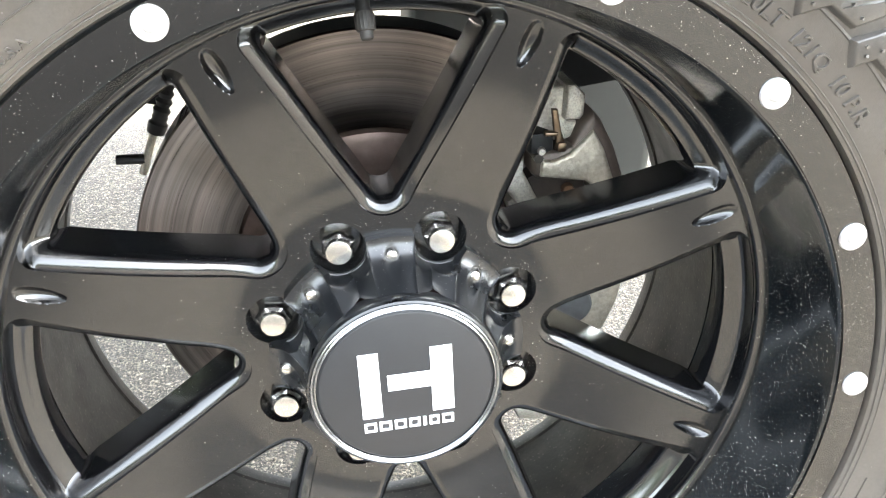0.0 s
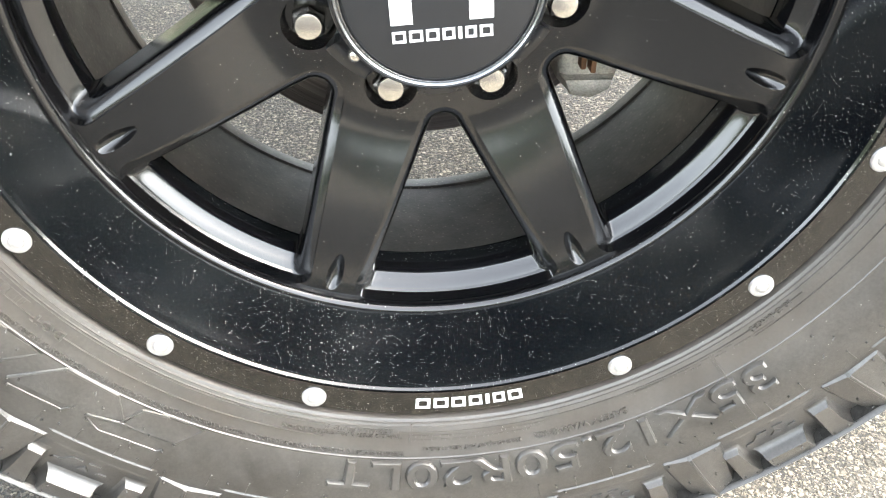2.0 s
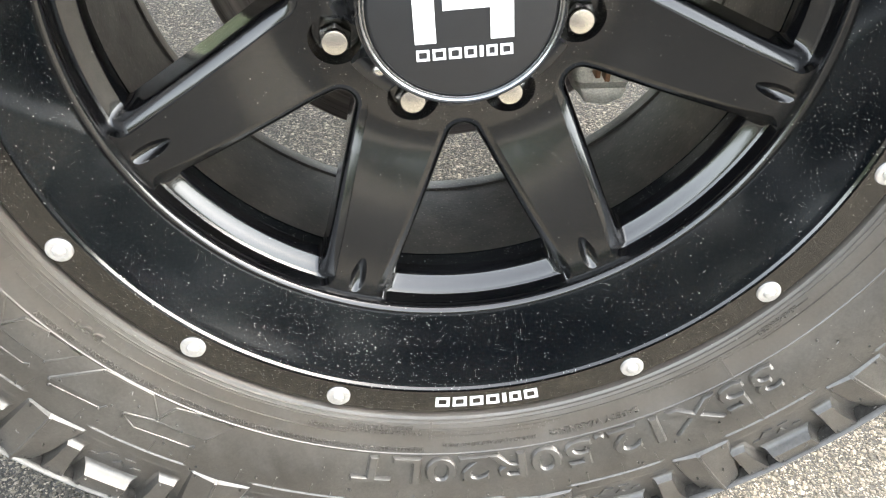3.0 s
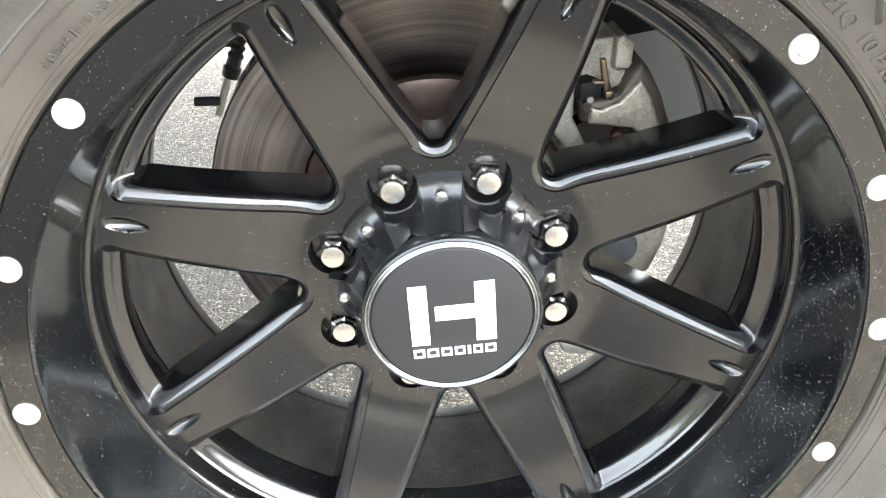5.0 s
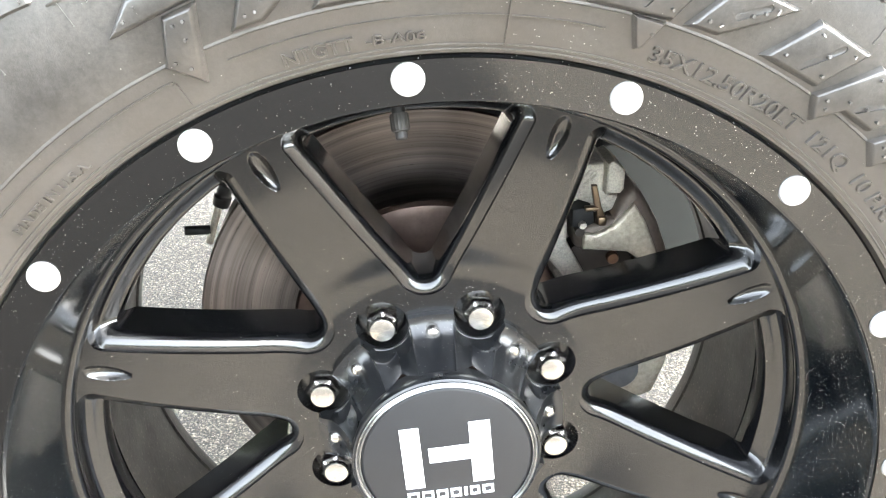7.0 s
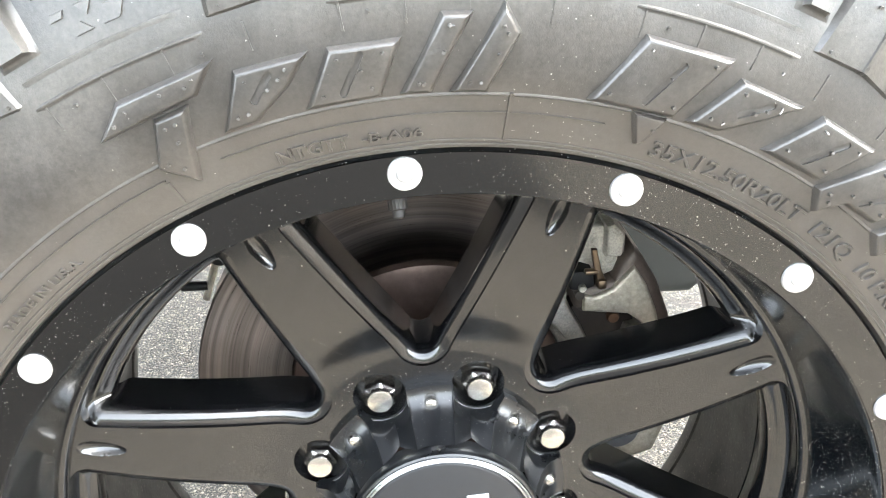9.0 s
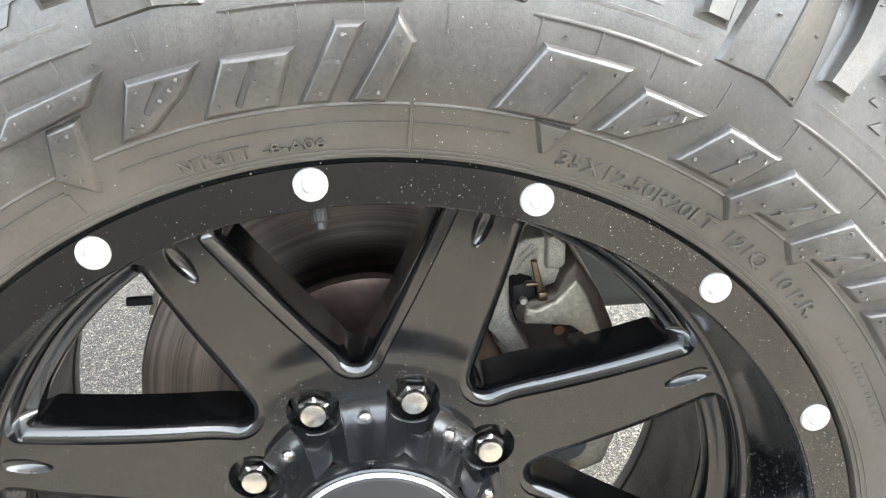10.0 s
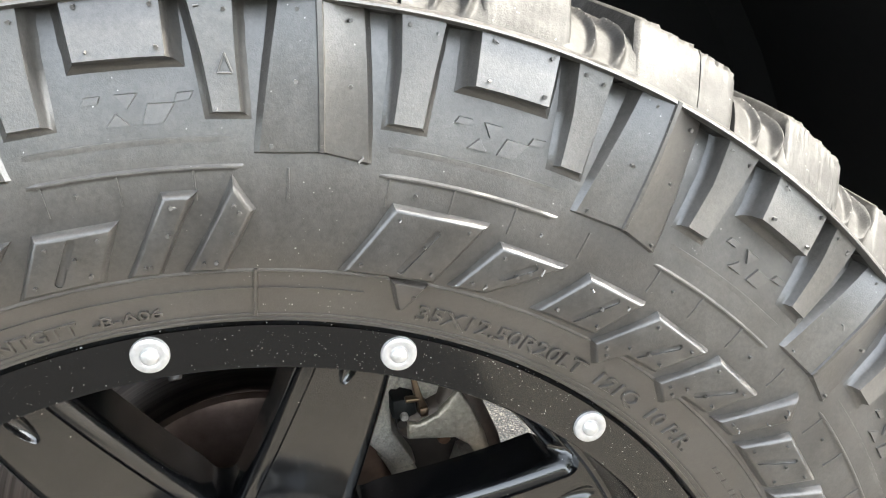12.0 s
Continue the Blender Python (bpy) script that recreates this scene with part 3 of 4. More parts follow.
def shrunk(poly, d):
    """The outline poly of (angle, radius), drawn in by d metres on all sides."""
    ra = sum(p[1] for p in poly) / len(poly)
    flat = [(radians(a) * ra, r) for a, r in poly]
    area = sum(p[0] * q[1] - q[0] * p[1] for p, q in zip(flat, flat[1:] + flat[:1]))
    sign = 1 if area > 0 else -1
    out, n = [], len(flat)
    for i in range(n):
        p, q, w = flat[i - 1], flat[i], flat[(i + 1) % n]
        ax, ay, bx, by = q[0] - p[0], q[1] - p[1], w[0] - q[0], w[1] - q[1]
        la, lb = math.hypot(ax, ay), math.hypot(bx, by)
        nx, ny = -ay / la - by / lb, ax / la + bx / lb
        ln = math.hypot(nx, ny)
        k = min(2.2, 2 / max(0.2, ln)) * d * sign / max(ln, 1e-6)
        out.append((math.degrees((q[0] + nx * k) / ra), q[1] + ny * k))
    return out


def divided(poly, step=0.006):
    pts, n = [], len(poly)
    for i in range(n):
        (a0, r0), (a1, r1) = poly[i], poly[(i + 1) % n]
        k = max(1, int(max(abs(a1 - a0) * r0 * 0.0175, abs(r1 - r0)) / step))
        pts.append([(a0 + (a1 - a0) * j / k, r0 + (r1 - r0) * j / k) for j in range(k)])
    return pts


def raised(poly, h, flare=0.0012, sub=1, inset=0.0):
    """A raised block on the sidewall from corners (angle, radius); h: its height, or a function of angle and radius; its flanks slope out by flare and in by inset."""
    height = h if callable(h) else (lambda a, r: h)
    top_poly, low_poly = shrunk(poly, inset) if inset else poly, shrunk(poly, -flare)
    counts = [len(g) for g in divided(poly)] if sub else [1] * len(poly)

    def split(p):
        out, n = [], len(p)
        for i, k in enumerate(counts):
            (a0, r0), (a1, r1) = p[i], p[(i + 1) % n]
            out += [(a0 + (a1 - a0) * j / k, r0 + (r1 - r0) * j / k) for j in range(k)]
        return out
    bm = bmesh.new()

    def foot(parted):
        """Rows of points from below the top's edge down to the wall; tall blocks run out in a soft hollow."""
        if flare < 0.0019:
            return [[bm.verts.new(on_wall(a, r, -0.0008)) for a, r in parted(low_poly)]]
        rows = []
        for out, up in ((0.15, 0.90), (0.55, 0.42), (0.95, 0.20), (1.5, 0.08), (2.2, -0.05)):
            rows.append([bm.verts.new(on_wall(a, r, height(a, r) * up)) for a, r in parted(shrunk(poly, -flare * out))])
        return rows
    if len(poly) == 4 and sub:
        nu, nv = max(counts[0], counts[2]), max(counts[1], counts[3])
        (aa, ra), (ab, rb), (ac, rc), (ad, rd) = top_poly
        grid = []
        for j in range(nv + 1):
            v = j / nv
            a0, r0, a1, r1 = aa + (ad - aa) * v, ra + (rd - ra) * v, ab + (ac - ab) * v, rb + (rc - rb) * v
            grid.append([(a0 + (a1 - a0) * i / nu, r0 + (r1 - r0) * i / nu) for i in range(nu + 1)])
        verts = [[bm.verts.new(on_wall(a, r, height(a, r))) for a, r in row] for row in grid]
        for p, q in zip(verts, verts[1:]):
            for i in range(nu):
                bm.faces.new((p[i], p[i + 1], q[i + 1], q[i]))
        top = verts[0] + [row[-1] for row in verts[1:]] + verts[-1][-2::-1] + [row[0] for row in verts[-2:0:-1]]
        counts = [nu, nv, nu, nv]
        rings = [top] + foot(split)
        for p, q in zip(rings, rings[1:]):
            for i in range(len(p)):
                j = (i + 1) % len(p)
                bm.faces.new((p[i], p[j], q[j], q[i]))
        return bm
    tops = split(top_poly)
    top = [bm.verts.new(on_wall(a, r, height(a, r))) for a, r in tops]
    bm.faces.new(top)
    rings = [top] + foot(split)
    for p, q in zip(rings, rings[1:]):
        for i in range(len(p)):
            j = (i + 1) % len(p)
            bm.faces.new((p[i], p[j], q[j], q[i]))
    return bm


# one pitch of the pattern: a roof-shaped wedge, two narrow lugs and a square block
def wedge_mesh():
    bm = bmesh.new()
    rows = []
    for i in range(6):
        s = i / 5
        r = 0.3465 + (0.4015 - 0.3465) * s
        al, am, ar = -3.3 + 1.0 * s, 0.35 - 0.75 * s, 3.2 - 1.3 * s
        h = 0.0030 + 0.0105 * s
        rm = r + 0.0012 * (1 - s)
        row = [on_wall(al - 0.5, r - 0.001, -0.001), on_wall(al, r, h * 0.52), on_wall(am - 0.22, rm, h * 0.95), on_wall(am - 0.16, rm, h + 0.0007), on_wall(am + 0.10, rm, h + 0.0007), on_wall(am + 0.18, rm, h * 0.97),
               on_wall(ar, r - 0.0015 * (1 - s), h * 0.40), on_wall(ar + 0.5, r - 0.002, -0.001)]
        rows.append([bm.verts.new(p) for p in row])
    for p, q in zip(rows, rows[1:]):
        for i in range(7):
            bm.faces.new((p[i], p[i + 1], q[i + 1], q[i]))
    low = [bm.verts.new(on_wall(a, r, -0.001)) for a, r in ((-3.8, 0.345), (-3.3, 0.3448), (0.10, 0.3458), (0.16, 0.3458), (0.44, 0.3458), (0.52, 0.3458), (3.2, 0.3428), (3.7, 0.344))]
    for i in range(7):
        bm.faces.new((low[i], low[i + 1], rows[0][i + 1], rows[0][i]))
    return mesh_of("side_wedge", bm, RUBBER, 18)


def lug_height(a, r):
    return 0.0062 + 0.0045 * (r - 0.36) / 0.04


WEDGE = wedge_mesh()
LUG_A = mesh_of("side_lug", raised([(4.25, 0.3612), (5.95, 0.3612), (6.0, 0.3800), (6.2, 0.4012), (3.8, 0.4012), (4.2, 0.3800)], lug_height, 0.0020), RUBBER, 48)
LUG_C = mesh_of("side_lug", raised([(14.85, 0.3612), (16.3, 0.3612), (16.1, 0.3800), (16.0, 0.4012), (13.8, 0.4012), (14.45, 0.3800)], lug_height, 0.0020), RUBBER, 48)
BLOCK = mesh_of("side_block", raised([(8.3, 0.3805), (12.7, 0.3805), (12.6, 0.4012), (8.1, 0.4012)], 0.0112, 0.0028), RUBBER, 48)
def step_mesh(name, a0, a1, profile):
    """A strip along the sidewall with the cross-section profile, rows of (radius, height)."""
    bm = bmesh.new()
    n = 14
    rows = [[bm.verts.new(on_wall(a0 + (a1 - a0) * i / n, r, h if 0 < i < n else -0.0006)) for r, h in profile] for i in range(n + 1)]
    for p, q in zip(rows, rows[1:]):
        for k in range(len(profile) - 1):
            bm.faces.new((p[k], p[k + 1], q[k + 1], q[k]))
    return mesh_of(name, bm, RUBBER, 20)


RIDGE = step_mesh("side_ridge", 3.7, 16.7, [(0.3375, -0.0004), (0.3396, 0.0002), (0.3405, 0.0011), (0.3411, 0.0011), (0.3422, -0.0006)])
LINE = step_mesh("side_line", 3.7, 16.3, [(0.3480, -0.0003), (0.3510, 0.0003), (0.3516, 0.0003), (0.3520, -0.0004)])


def tread_mesh(width, seed, cut=True):
    """A shoulder block that rolls from the sidewall over onto the tread, with a thin slit across it and a scuffed outer edge."""
    prof = [(0.4004, -0.0196), (0.4030, -0.0182), (0.4070, -0.0148), (0.4120, -0.0104), (0.4174, -0.0056), (0.4222, -0.0010), (0.4243, 0.0012), (0.4252, 0.0050), (0.4262, 0.0300), (0.4278, 0.085)]
    cols = [k / 40 - 0.5 for k in range(41)] + [0.115, 0.120, 0.124, 0.128]
    loops = []
    for s in sorted(cols):
        loop = []
        slit = 0.0035 if cut and s in (0.120, 0.124) else 0.0
        for j, (r, y) in enumerate(prof):
            curl = 0.9 * (j / 9) ** 2 + 0.2 * math.sin(j * 0.9)                  # the block leans as it climbs
            w = width * (1 - 0.05 * j / 9)
            torn = 0.0016 if j in (6, 7) else 0.0007 if j > 4 else 0.0003
            sag = 0.0014 * (2 * abs(s)) ** 22 + torn * (0.6 + noise.noise(Vector((s * 31, j * 1.3, seed))) + 0.5 * noise.noise(Vector((s * 90, j * 2.1, seed)))) + (slit if j > 1 else 0.0)
            loop.append(at(s * w + curl * 0.35, r - sag, y + sag * 0.8))
        loop += [at(s * width, 0.399, 0.087), at(s * width, 0.396, -0.004)]
        loops.append(loop)
    return mesh_of("tread_block", loft(loops), TREADR, 40)


def scoop_mesh(width):
    """The hollow between two shoulder blocks, with two thin curved ribs that climb through it."""
    prof = [(0.4004, -0.0194), (0.4030, -0.0182), (0.4062, -0.0150), (0.4096, -0.0112), (0.4126, -0.0070), (0.4148, -0.0025), (0.4160, 0.0040), (0.4166, 0.0120), (0.4175, 0.0300), (0.420, 0.085)]
    fine = []
    for (r0, y0), (r1, y1) in zip(prof, prof[1:]):
        fine += [(r0 + (r1 - r0) * k / 3, y0 + (y1 - y0) * k / 3) for k in range(3)]
    loops = []
    n = 64
    for k in range(n + 1):
        s = k / n - 0.5
        loop = []
        for j, (r, y) in enumerate(fine + prof[-1:]):
            bend = 0.15 * math.sin(j * 0.16)
            grow = min(1.0, j / 8) * (1.0 if j < 20 else 0.4)
            rib = grow * (0.0034 * math.exp(-((s + 0.22 - bend) / 0.045) ** 2) + 0.0042 * math.exp(-((s - 0.14 - bend) / 0.055) ** 2))
            hollow = grow * 0.0020 * math.cos(s * math.pi)
            loop.append(at(s * width, r + rib - hollow, y - rib * 0.5 + hollow))
        loop += [at(s * width, 0.396, 0.087), at(s * width, 0.396, -0.004)]
        loops.append(loop)
    return mesh_of("tread_groove", loft(loops), TREADR, 40)


MARKS = [mesh_of("moulded_mark", raised([(a + 0.8, r - 0.0055) for a, r in poly], 0.0011, 0.0003, 0), RUBBER) for poly in (
    [(7.2, 0.3705), (8.0, 0.3705), (8.2, 0.3728), (7.4, 0.3728)], [(8.3, 0.3625), (9.5, 0.3625), (8.9, 0.3665)], [(9.0, 0.3728), (10.1, 0.3728), (9.5, 0.3680)],
    [(10.2, 0.3625), (11.3, 0.3625), (12.0, 0.3690), (10.6, 0.3690)], [(12.0, 0.3695), (12.8, 0.3700), (13.0, 0.3725), (12.2, 0.3722)])]
TICK = mesh_of("vent_tick", raised([(0, 0.3290), (0.14, 0.3290), (0.10, 0.3405), (0, 0.3405)], 0.0007, 0.0002, 0), RUBBER)
TREAD = [tread_mesh(7.3, 2.0), tread_mesh(7.3, 7.0)]
TREAD_B = [tread_mesh(5.3, 4.0, False), tread_mesh(5.3, 9.0, False)]
SCOOP = scoop_mesh(4.6)
nubs = []
pitches = [20.6] * 9 + [19.4] * 9
start = 12.8 - 20.6 * 4
for i, p in enumerate(pitches):
    m = about_y(start)
    for name, me in (("side_wedge", WEDGE), ("side_lug", LUG_A), ("side_lug", LUG_C), ("side_block", BLOCK), ("side_ridge", RIDGE), ("side_line", LINE)):
        piece(name, me, tyre, m)
    for me in MARKS:
        piece("moulded_mark", me, tyre, m)
    for a in (4.7, 9.0, 13.4, -1.6):
        piece("vent_tick", TICK, tyre, about_y(start + a))
    piece("tread_block", TREAD[i % 2], tyre, about_y(start + -0.1))
    piece("tread_block", TREAD_B[i % 2], tyre, about_y(start + p * 0.506))
    piece("tread_groove", SCOOP, tyre, about_y(start + p * 0.29))
    piece("tread_groove", SCOOP, tyre, about_y(start + p * 0.72))
    nubs += [(start + a, r, h) for a, r, h in ((-2.6, 0.3485, 0.0022), (2.8, 0.3470, 0.0022), (0.3, 0.3500, 0.003), (-1.4, 0.372, 0.0075), (1.6, 0.372, 0.0068), (-1.4, 0.396, 0.0088), (1.3, 0.394, 0.0078),
             (4.5, 0.3630, 0.005), (5.7, 0.3630, 0.005), (4.3, 0.3960, 0.010), (5.8, 0.3950, 0.010), (15.1, 0.3630, 0.005), (16.0, 0.3630, 0.005), (14.4, 0.3960, 0.010), (15.6, 0.3950, 0.010),
             (9.0, 0.3835, 0.0115), (12.3, 0.3835, 0.0115), (8.8, 0.3975, 0.0115), (12.2, 0.3970, 0.0115), (6.6, 0.335, 0.0), (15.8, 0.333, 0.0))]
    start += p



part("mould_ridge", revolve([(0.3988, -0.0172), (0.3996, -0.0204), (0.4004, -0.0212), (0.4012, -0.0208), (0.4022, -0.0186), (0.4024, -0.010)], 256), RUBBER, tyre, "thin moulding ridge round the shoulder")
for p, q in (((7.37, 0.3742), (8.13, 0.3742)), ((7.37, 0.3742), (7.75, 0.3808)), ((8.13, 0.3742), (7.75, 0.3808))):      # a small triangle on one lug
    ends = [on_wall(a, r, lug_height(a, r) + 0.0002) for a, r in (p, q)]
    part("moulded_mark", round_rod(ends, 0.00045, 6), RUBBER, tyre)


# moulding vents: short bent rubber hairs
def hairs(places):
    bm = bmesh.new()
    rng = random.Random(5)
    for a, r, h in places:
        foot = on_wall(a, r, h - 0.0004)
        if rng.random() < 0.80:                         # cut short: a round pip
            path, thick = [foot, foot + Vector((rng.uniform(-0.0003, 0.0003), -0.0018, rng.uniform(-0.0003, 0.0003)))], 0.00082
        else:                                           # uncut: a bent whisker
            lean = Vector((rng.uniform(-1, 1), rng.uniform(-0.5, 0.1), rng.uniform(-1, 0.4))) * rng.choice((0.0014, 0.0022))
            mid = foot + Vector((0, -0.0016, 0))
            path, thick = [foot, mid, mid + lean], 0.00044
        loops = []
        for i, c in enumerate(path):
            q = ((path[i] - path[i - 1]) if i else (path[1] - path[0])).to_track_quat('Z', 'Y')
            loops.append([bm.verts.new(c + q @ Vector((thick * math.cos(k * math.tau / 6), thick * math.sin(k * math.tau / 6), 0))) for k in range(6)])
        for p, q in zip(loops, loops[1:]):
            for i in range(6):
                j = (i + 1) % 6
                bm.faces.new((p[i], p[j], q[j], q[i]))
        bm.faces.new(loops[-1])
    return bm


# middle of the tread, out of sight but for its outline
rows = []
for ring, (y0, y1) in enumerate(((0.095, 0.14), (0.15, 0.195), (0.205, 0.24))):
    for k in range(36):
        a = 10 * k + 5 * (ring % 2)
        b = loft([[at(a + s * 8.2, 0.414, y0), at(a + s * 8.2, 0.4285 - (0.003 if ring == 2 else 0), y0), at(a + s * 8.2 + 1.5, 0.4285 - (0.006 if ring == 2 else 0), y1), at(a + s * 8.2 + 1.5, 0.414, y1)] for s in (-0.5, 0, 0.5)])
        rows.append(b)
tagged(part("tread_centre", merge(*rows), RUBBER, tyre), kind="stuff")

# broad raised shapes that run round the sidewall: outline, rows of (angle, radius), and grooves across them
SHAPES = (
    ([(-12.0, 0.3305), (-14.1, 0.3190), (-22.2, 0.3175), (-19.4, 0.3295)], []),
    ([(-15.0, 0.3172), (-17.6, 0.2830), (-20.0, 0.2965), (-17.9, 0.3168)], []),
    ([(-11.1, 0.3240), (-5.6, 0.3240), (-7.6, 0.3120), (-10.9, 0.3001), (-13.8, 0.2996)], [(-8.8, 0.3190, -10.4, 0.3100)]),
    ([(-4.4, 0.3240), (0.9, 0.3240), (-1.1, 0.2995), (-7.1, 0.2993)], [(-2.2, 0.3195, -3.9, 0.3040)]),
    ([(3.6, 0.3330), (5.9, 0.3330), (2.8, 0.2990), (0.3, 0.2994)], [(2.7, 0.3170, 3.9, 0.3170)]),
    ([(7.9, 0.3380), (9.3, 0.3250), (7.2, 0.2985), (4.2, 0.2988)], []),
    ([(18.0, 0.3310), (24.9, 0.3312), (22.6, 0.2995), (15.2, 0.2990)], [(19.7, 0.3040, 21.3, 0.3225)]),
    ([(22.3, 0.2985), (21.3, 0.2845), (20.7, 0.2831), (19.2, 0.2985)], []),
    ([(26.0, 0.3250), (31.6, 0.3250), (29.6, 0.3130), (26.7, 0.3003), (23.7, 0.2997)], [(27.2, 0.3110, 29.0, 0.3195)]),
    ([(33.3, 0.3255), (38.7, 0.3255), (37.0, 0.3010), (30.9, 0.3005)], [(34.4, 0.3050, 36.2, 0.3200)]),
    ([(40.0, 0.3245), (45.9, 0.3235), (44.0, 0.3003), (40.7, 0.2993), (39.3, 0.2880), (37.3, 0.2982)], [(41.3, 0.3040, 43.3, 0.3170)]),
    ([(47.0, 0.3245), (52.4, 0.3245), (51.0, 0.3005), (48.0, 0.2990), (47.4, 0.2900), (44.8, 0.2978)], [(48.4, 0.3045, 50.3, 0.3175)]),
    ([(55.0, 0.3385), (56.7, 0.3275), (54.7, 0.3015), (51.8, 0.3010)], []),
    ([(57.8, 0.3245), (63.7, 0.3230), (62.3, 0.3000), (55.8, 0.3008)], [(58.8, 0.3050, 60.3, 0.3180)]),
    ([(64.8, 0.3240), (70.2, 0.3240), (68.6, 0.3000), (62.9, 0.3000)], []))
SHAPE_H = 0.0042


def raised_shape(poly, grooves):
    inset = 0.0024 if max(p[0] for p in poly) - min(p[0] for p in poly) > 3.5 else 0.0014
    bm = bmesh.new()
    low = [bm.verts.new(on_wall(a, r, -0.0010)) for a, r in shrunk(poly, -0.0003)]
    rise = [[bm.verts.new(on_wall(a, r, SHAPE_H * h)) for a, r in shrunk(poly, inset * k)] for h, k in ((0.58, 0.36), (0.80, 0.58), (0.94, 0.84), (1.0, 1.15))]
    top = rise[-1]
    n = len(poly)
    for p, q in zip([low] + rise, rise):
        for i in range(n):
            j = (i + 1) % n
            bm.faces.new((p[i], p[j], q[j], q[i]))
    bm.faces.new(top)
    bm.faces.new(low)
    cutters = []
    for a0, r0, a1, r1 in grooves:
        p, q = on_wall(a0, r0), on_wall(a1, r1)
        along = Vector((q.x - p.x, 0, q.z - p.z)).normalized()
        side = Vector((along.z, 0, -along.x)) * 0.0016
        ring = []
        for c, s0 in ((q, -90), (p, 90)):
            for k in range(7):
                g = radians(s0 + 30 * k)
                ring.append(c + along * (0.0016 * math.cos(g)) + side * math.sin(g))
        cutters.append(loft([[v + Vector((0, -h, 0)) for v in ring] for h in (SHAPE_H - 0.0013, SHAPE_H + 0.0030)]))
    return carve(bm, cutters) if cutters else bm


def word_ring():
    for poly, grooves in SHAPES:
        part("raised_shape", raised_shape(poly, grooves), RUBBER, tyre, degrees=34)
        for a, r in shrunk(poly, 0.0052) if len(poly) > 4 or poly[0][0] != 22.3 else ():
            shape_hairs.append((a, r, SHAPE_H))
        ca, cr = sum(p[0] for p in poly) / len(poly), sum(p[1] for p in poly) / len(poly)
        shape_hairs.append((ca + 0.6, cr + 0.001, SHAPE_H))


shape_hairs = []
word_ring()
# leaning plates lower down, each edged with rounded ridges and underlined by thin ribs
PLATES = ([(-123.9, 0.3210), (-125.7, 0.3100), (-127.9, 0.2992), (-134.5, 0.2988), (-136.4, 0.3105), (-132.6, 0.3165)],
          [(-136.9, 0.3125), (-137.9, 0.3010), (-141.0, 0.2988), (-145.4, 0.2990), (-143.1, 0.3130)])
RIDGES = (([(-123.9, 0.3215), (-125.7, 0.3103), (-127.9, 0.2990), (-134.5, 0.2988), (-136.6, 0.3111), (-137.9, 0.3008), (-141.0, 0.2986), (-145.5, 0.2991), (-143.1, 0.3139)], 0.0012),
          ([(-124.4, 0.3255), (-126.9, 0.3242), (-130.4, 0.3228), (-131.0, 0.3186)], 0.0008), ([(-124.9, 0.3181), (-128.0, 0.3174), (-131.3, 0.3162)], 0.0008),
          ([(-132.9, 0.3177), (-136.7, 0.3137), (-140.0, 0.3133), (-143.0, 0.3131)], 0.0010), ([(-133.1, 0.3196), (-135.0, 0.3250), (-138.7, 0.3234), (-141.7, 0.3235), (-142.3, 0.3210)], 0.0008))
for shift in (0.0, 21.0):
    for poly in PLATES:
        part("raised_plate", raised([(a + shift, r) for a, r in poly], 0.0009, 0.0006, 1), RUBBER, tyre)
    for row, thick in RIDGES:
        part("raised_line", round_rod([on_wall(a + shift, r, 0.0) for a, r in row], thick, 8), RUBBER, tyre)
        shape_hairs.extend((a + shift, r, 0.0010) for a, r in row[::2])
for a0, a1, r0, r1 in ((-15.2, 17.6, 0.2888, 0.2893), (9.1, 9.35, 0.2750, 0.2985), (-20.4, -20.1, 0.2775, 0.2890), (-52.0, -20.3, 0.2900, 0.2905), (-90, -56, 0.2900, 0.2905), (62, 100, 0.2900, 0.2905),
                       (146.0, 146.3, 0.2790, 0.3400), (104, 140, 0.2840, 0.2846), (-171.9, -171.6, 0.2740, 0.2860), (132, 190, 0.2790, 0.2795), (-160, -112, 0.2850, 0.2855), (-160, -100, 0.2770, 0.2774)):
    part("sidewall_seam", raised([(a0, r0), (a1, r0), (a1, r1), (a0, r1)], 0.0009, 0.0003), RUBBER, tyre)


rng = random.Random(4)
shape_hairs += [(rng.uniform(110, 255), rng.uniform(0.300, 0.345), 0.0004) for k in range(46)]
tagged(part("vent_hairs", hairs(nubs + shape_hairs), RUBBER, tyre, "short rubber moulding hairs"), kind="stuff")


# small print, too fine to read: rows of little moulded bars
def fine_print(a0, a1, r, height):
    rng = random.Random(int(a0 * 10))
    rows, a = [], a0
    while a < a1:
        w = rng.uniform(0.3, 1.1)
        rows.append(raised([(a, r - height / 2), (a + w, r - height / 2), (a + w, r + height / 2), (a, r + height / 2)], 0.0004, 0.0002, 0))
        a += w + rng.choice((0.12, 0.12, 0.5))
    tagged(part("fine_print", merge(*rows), RUBBER, tyre), kind="stuff")


fine_print(-119.5, -110, 0.2822, 0.0050)
fine_print(143, 158, 0.2817, 0.0018)
fine_print(137, 150, 0.2835, 0.0016)
fine_print(172, 188, 0.2850, 0.0014)
fine_print(170, 188, 0.2822, 0.0014)
fine_print(58, 72, 0.2865, 0.0022)


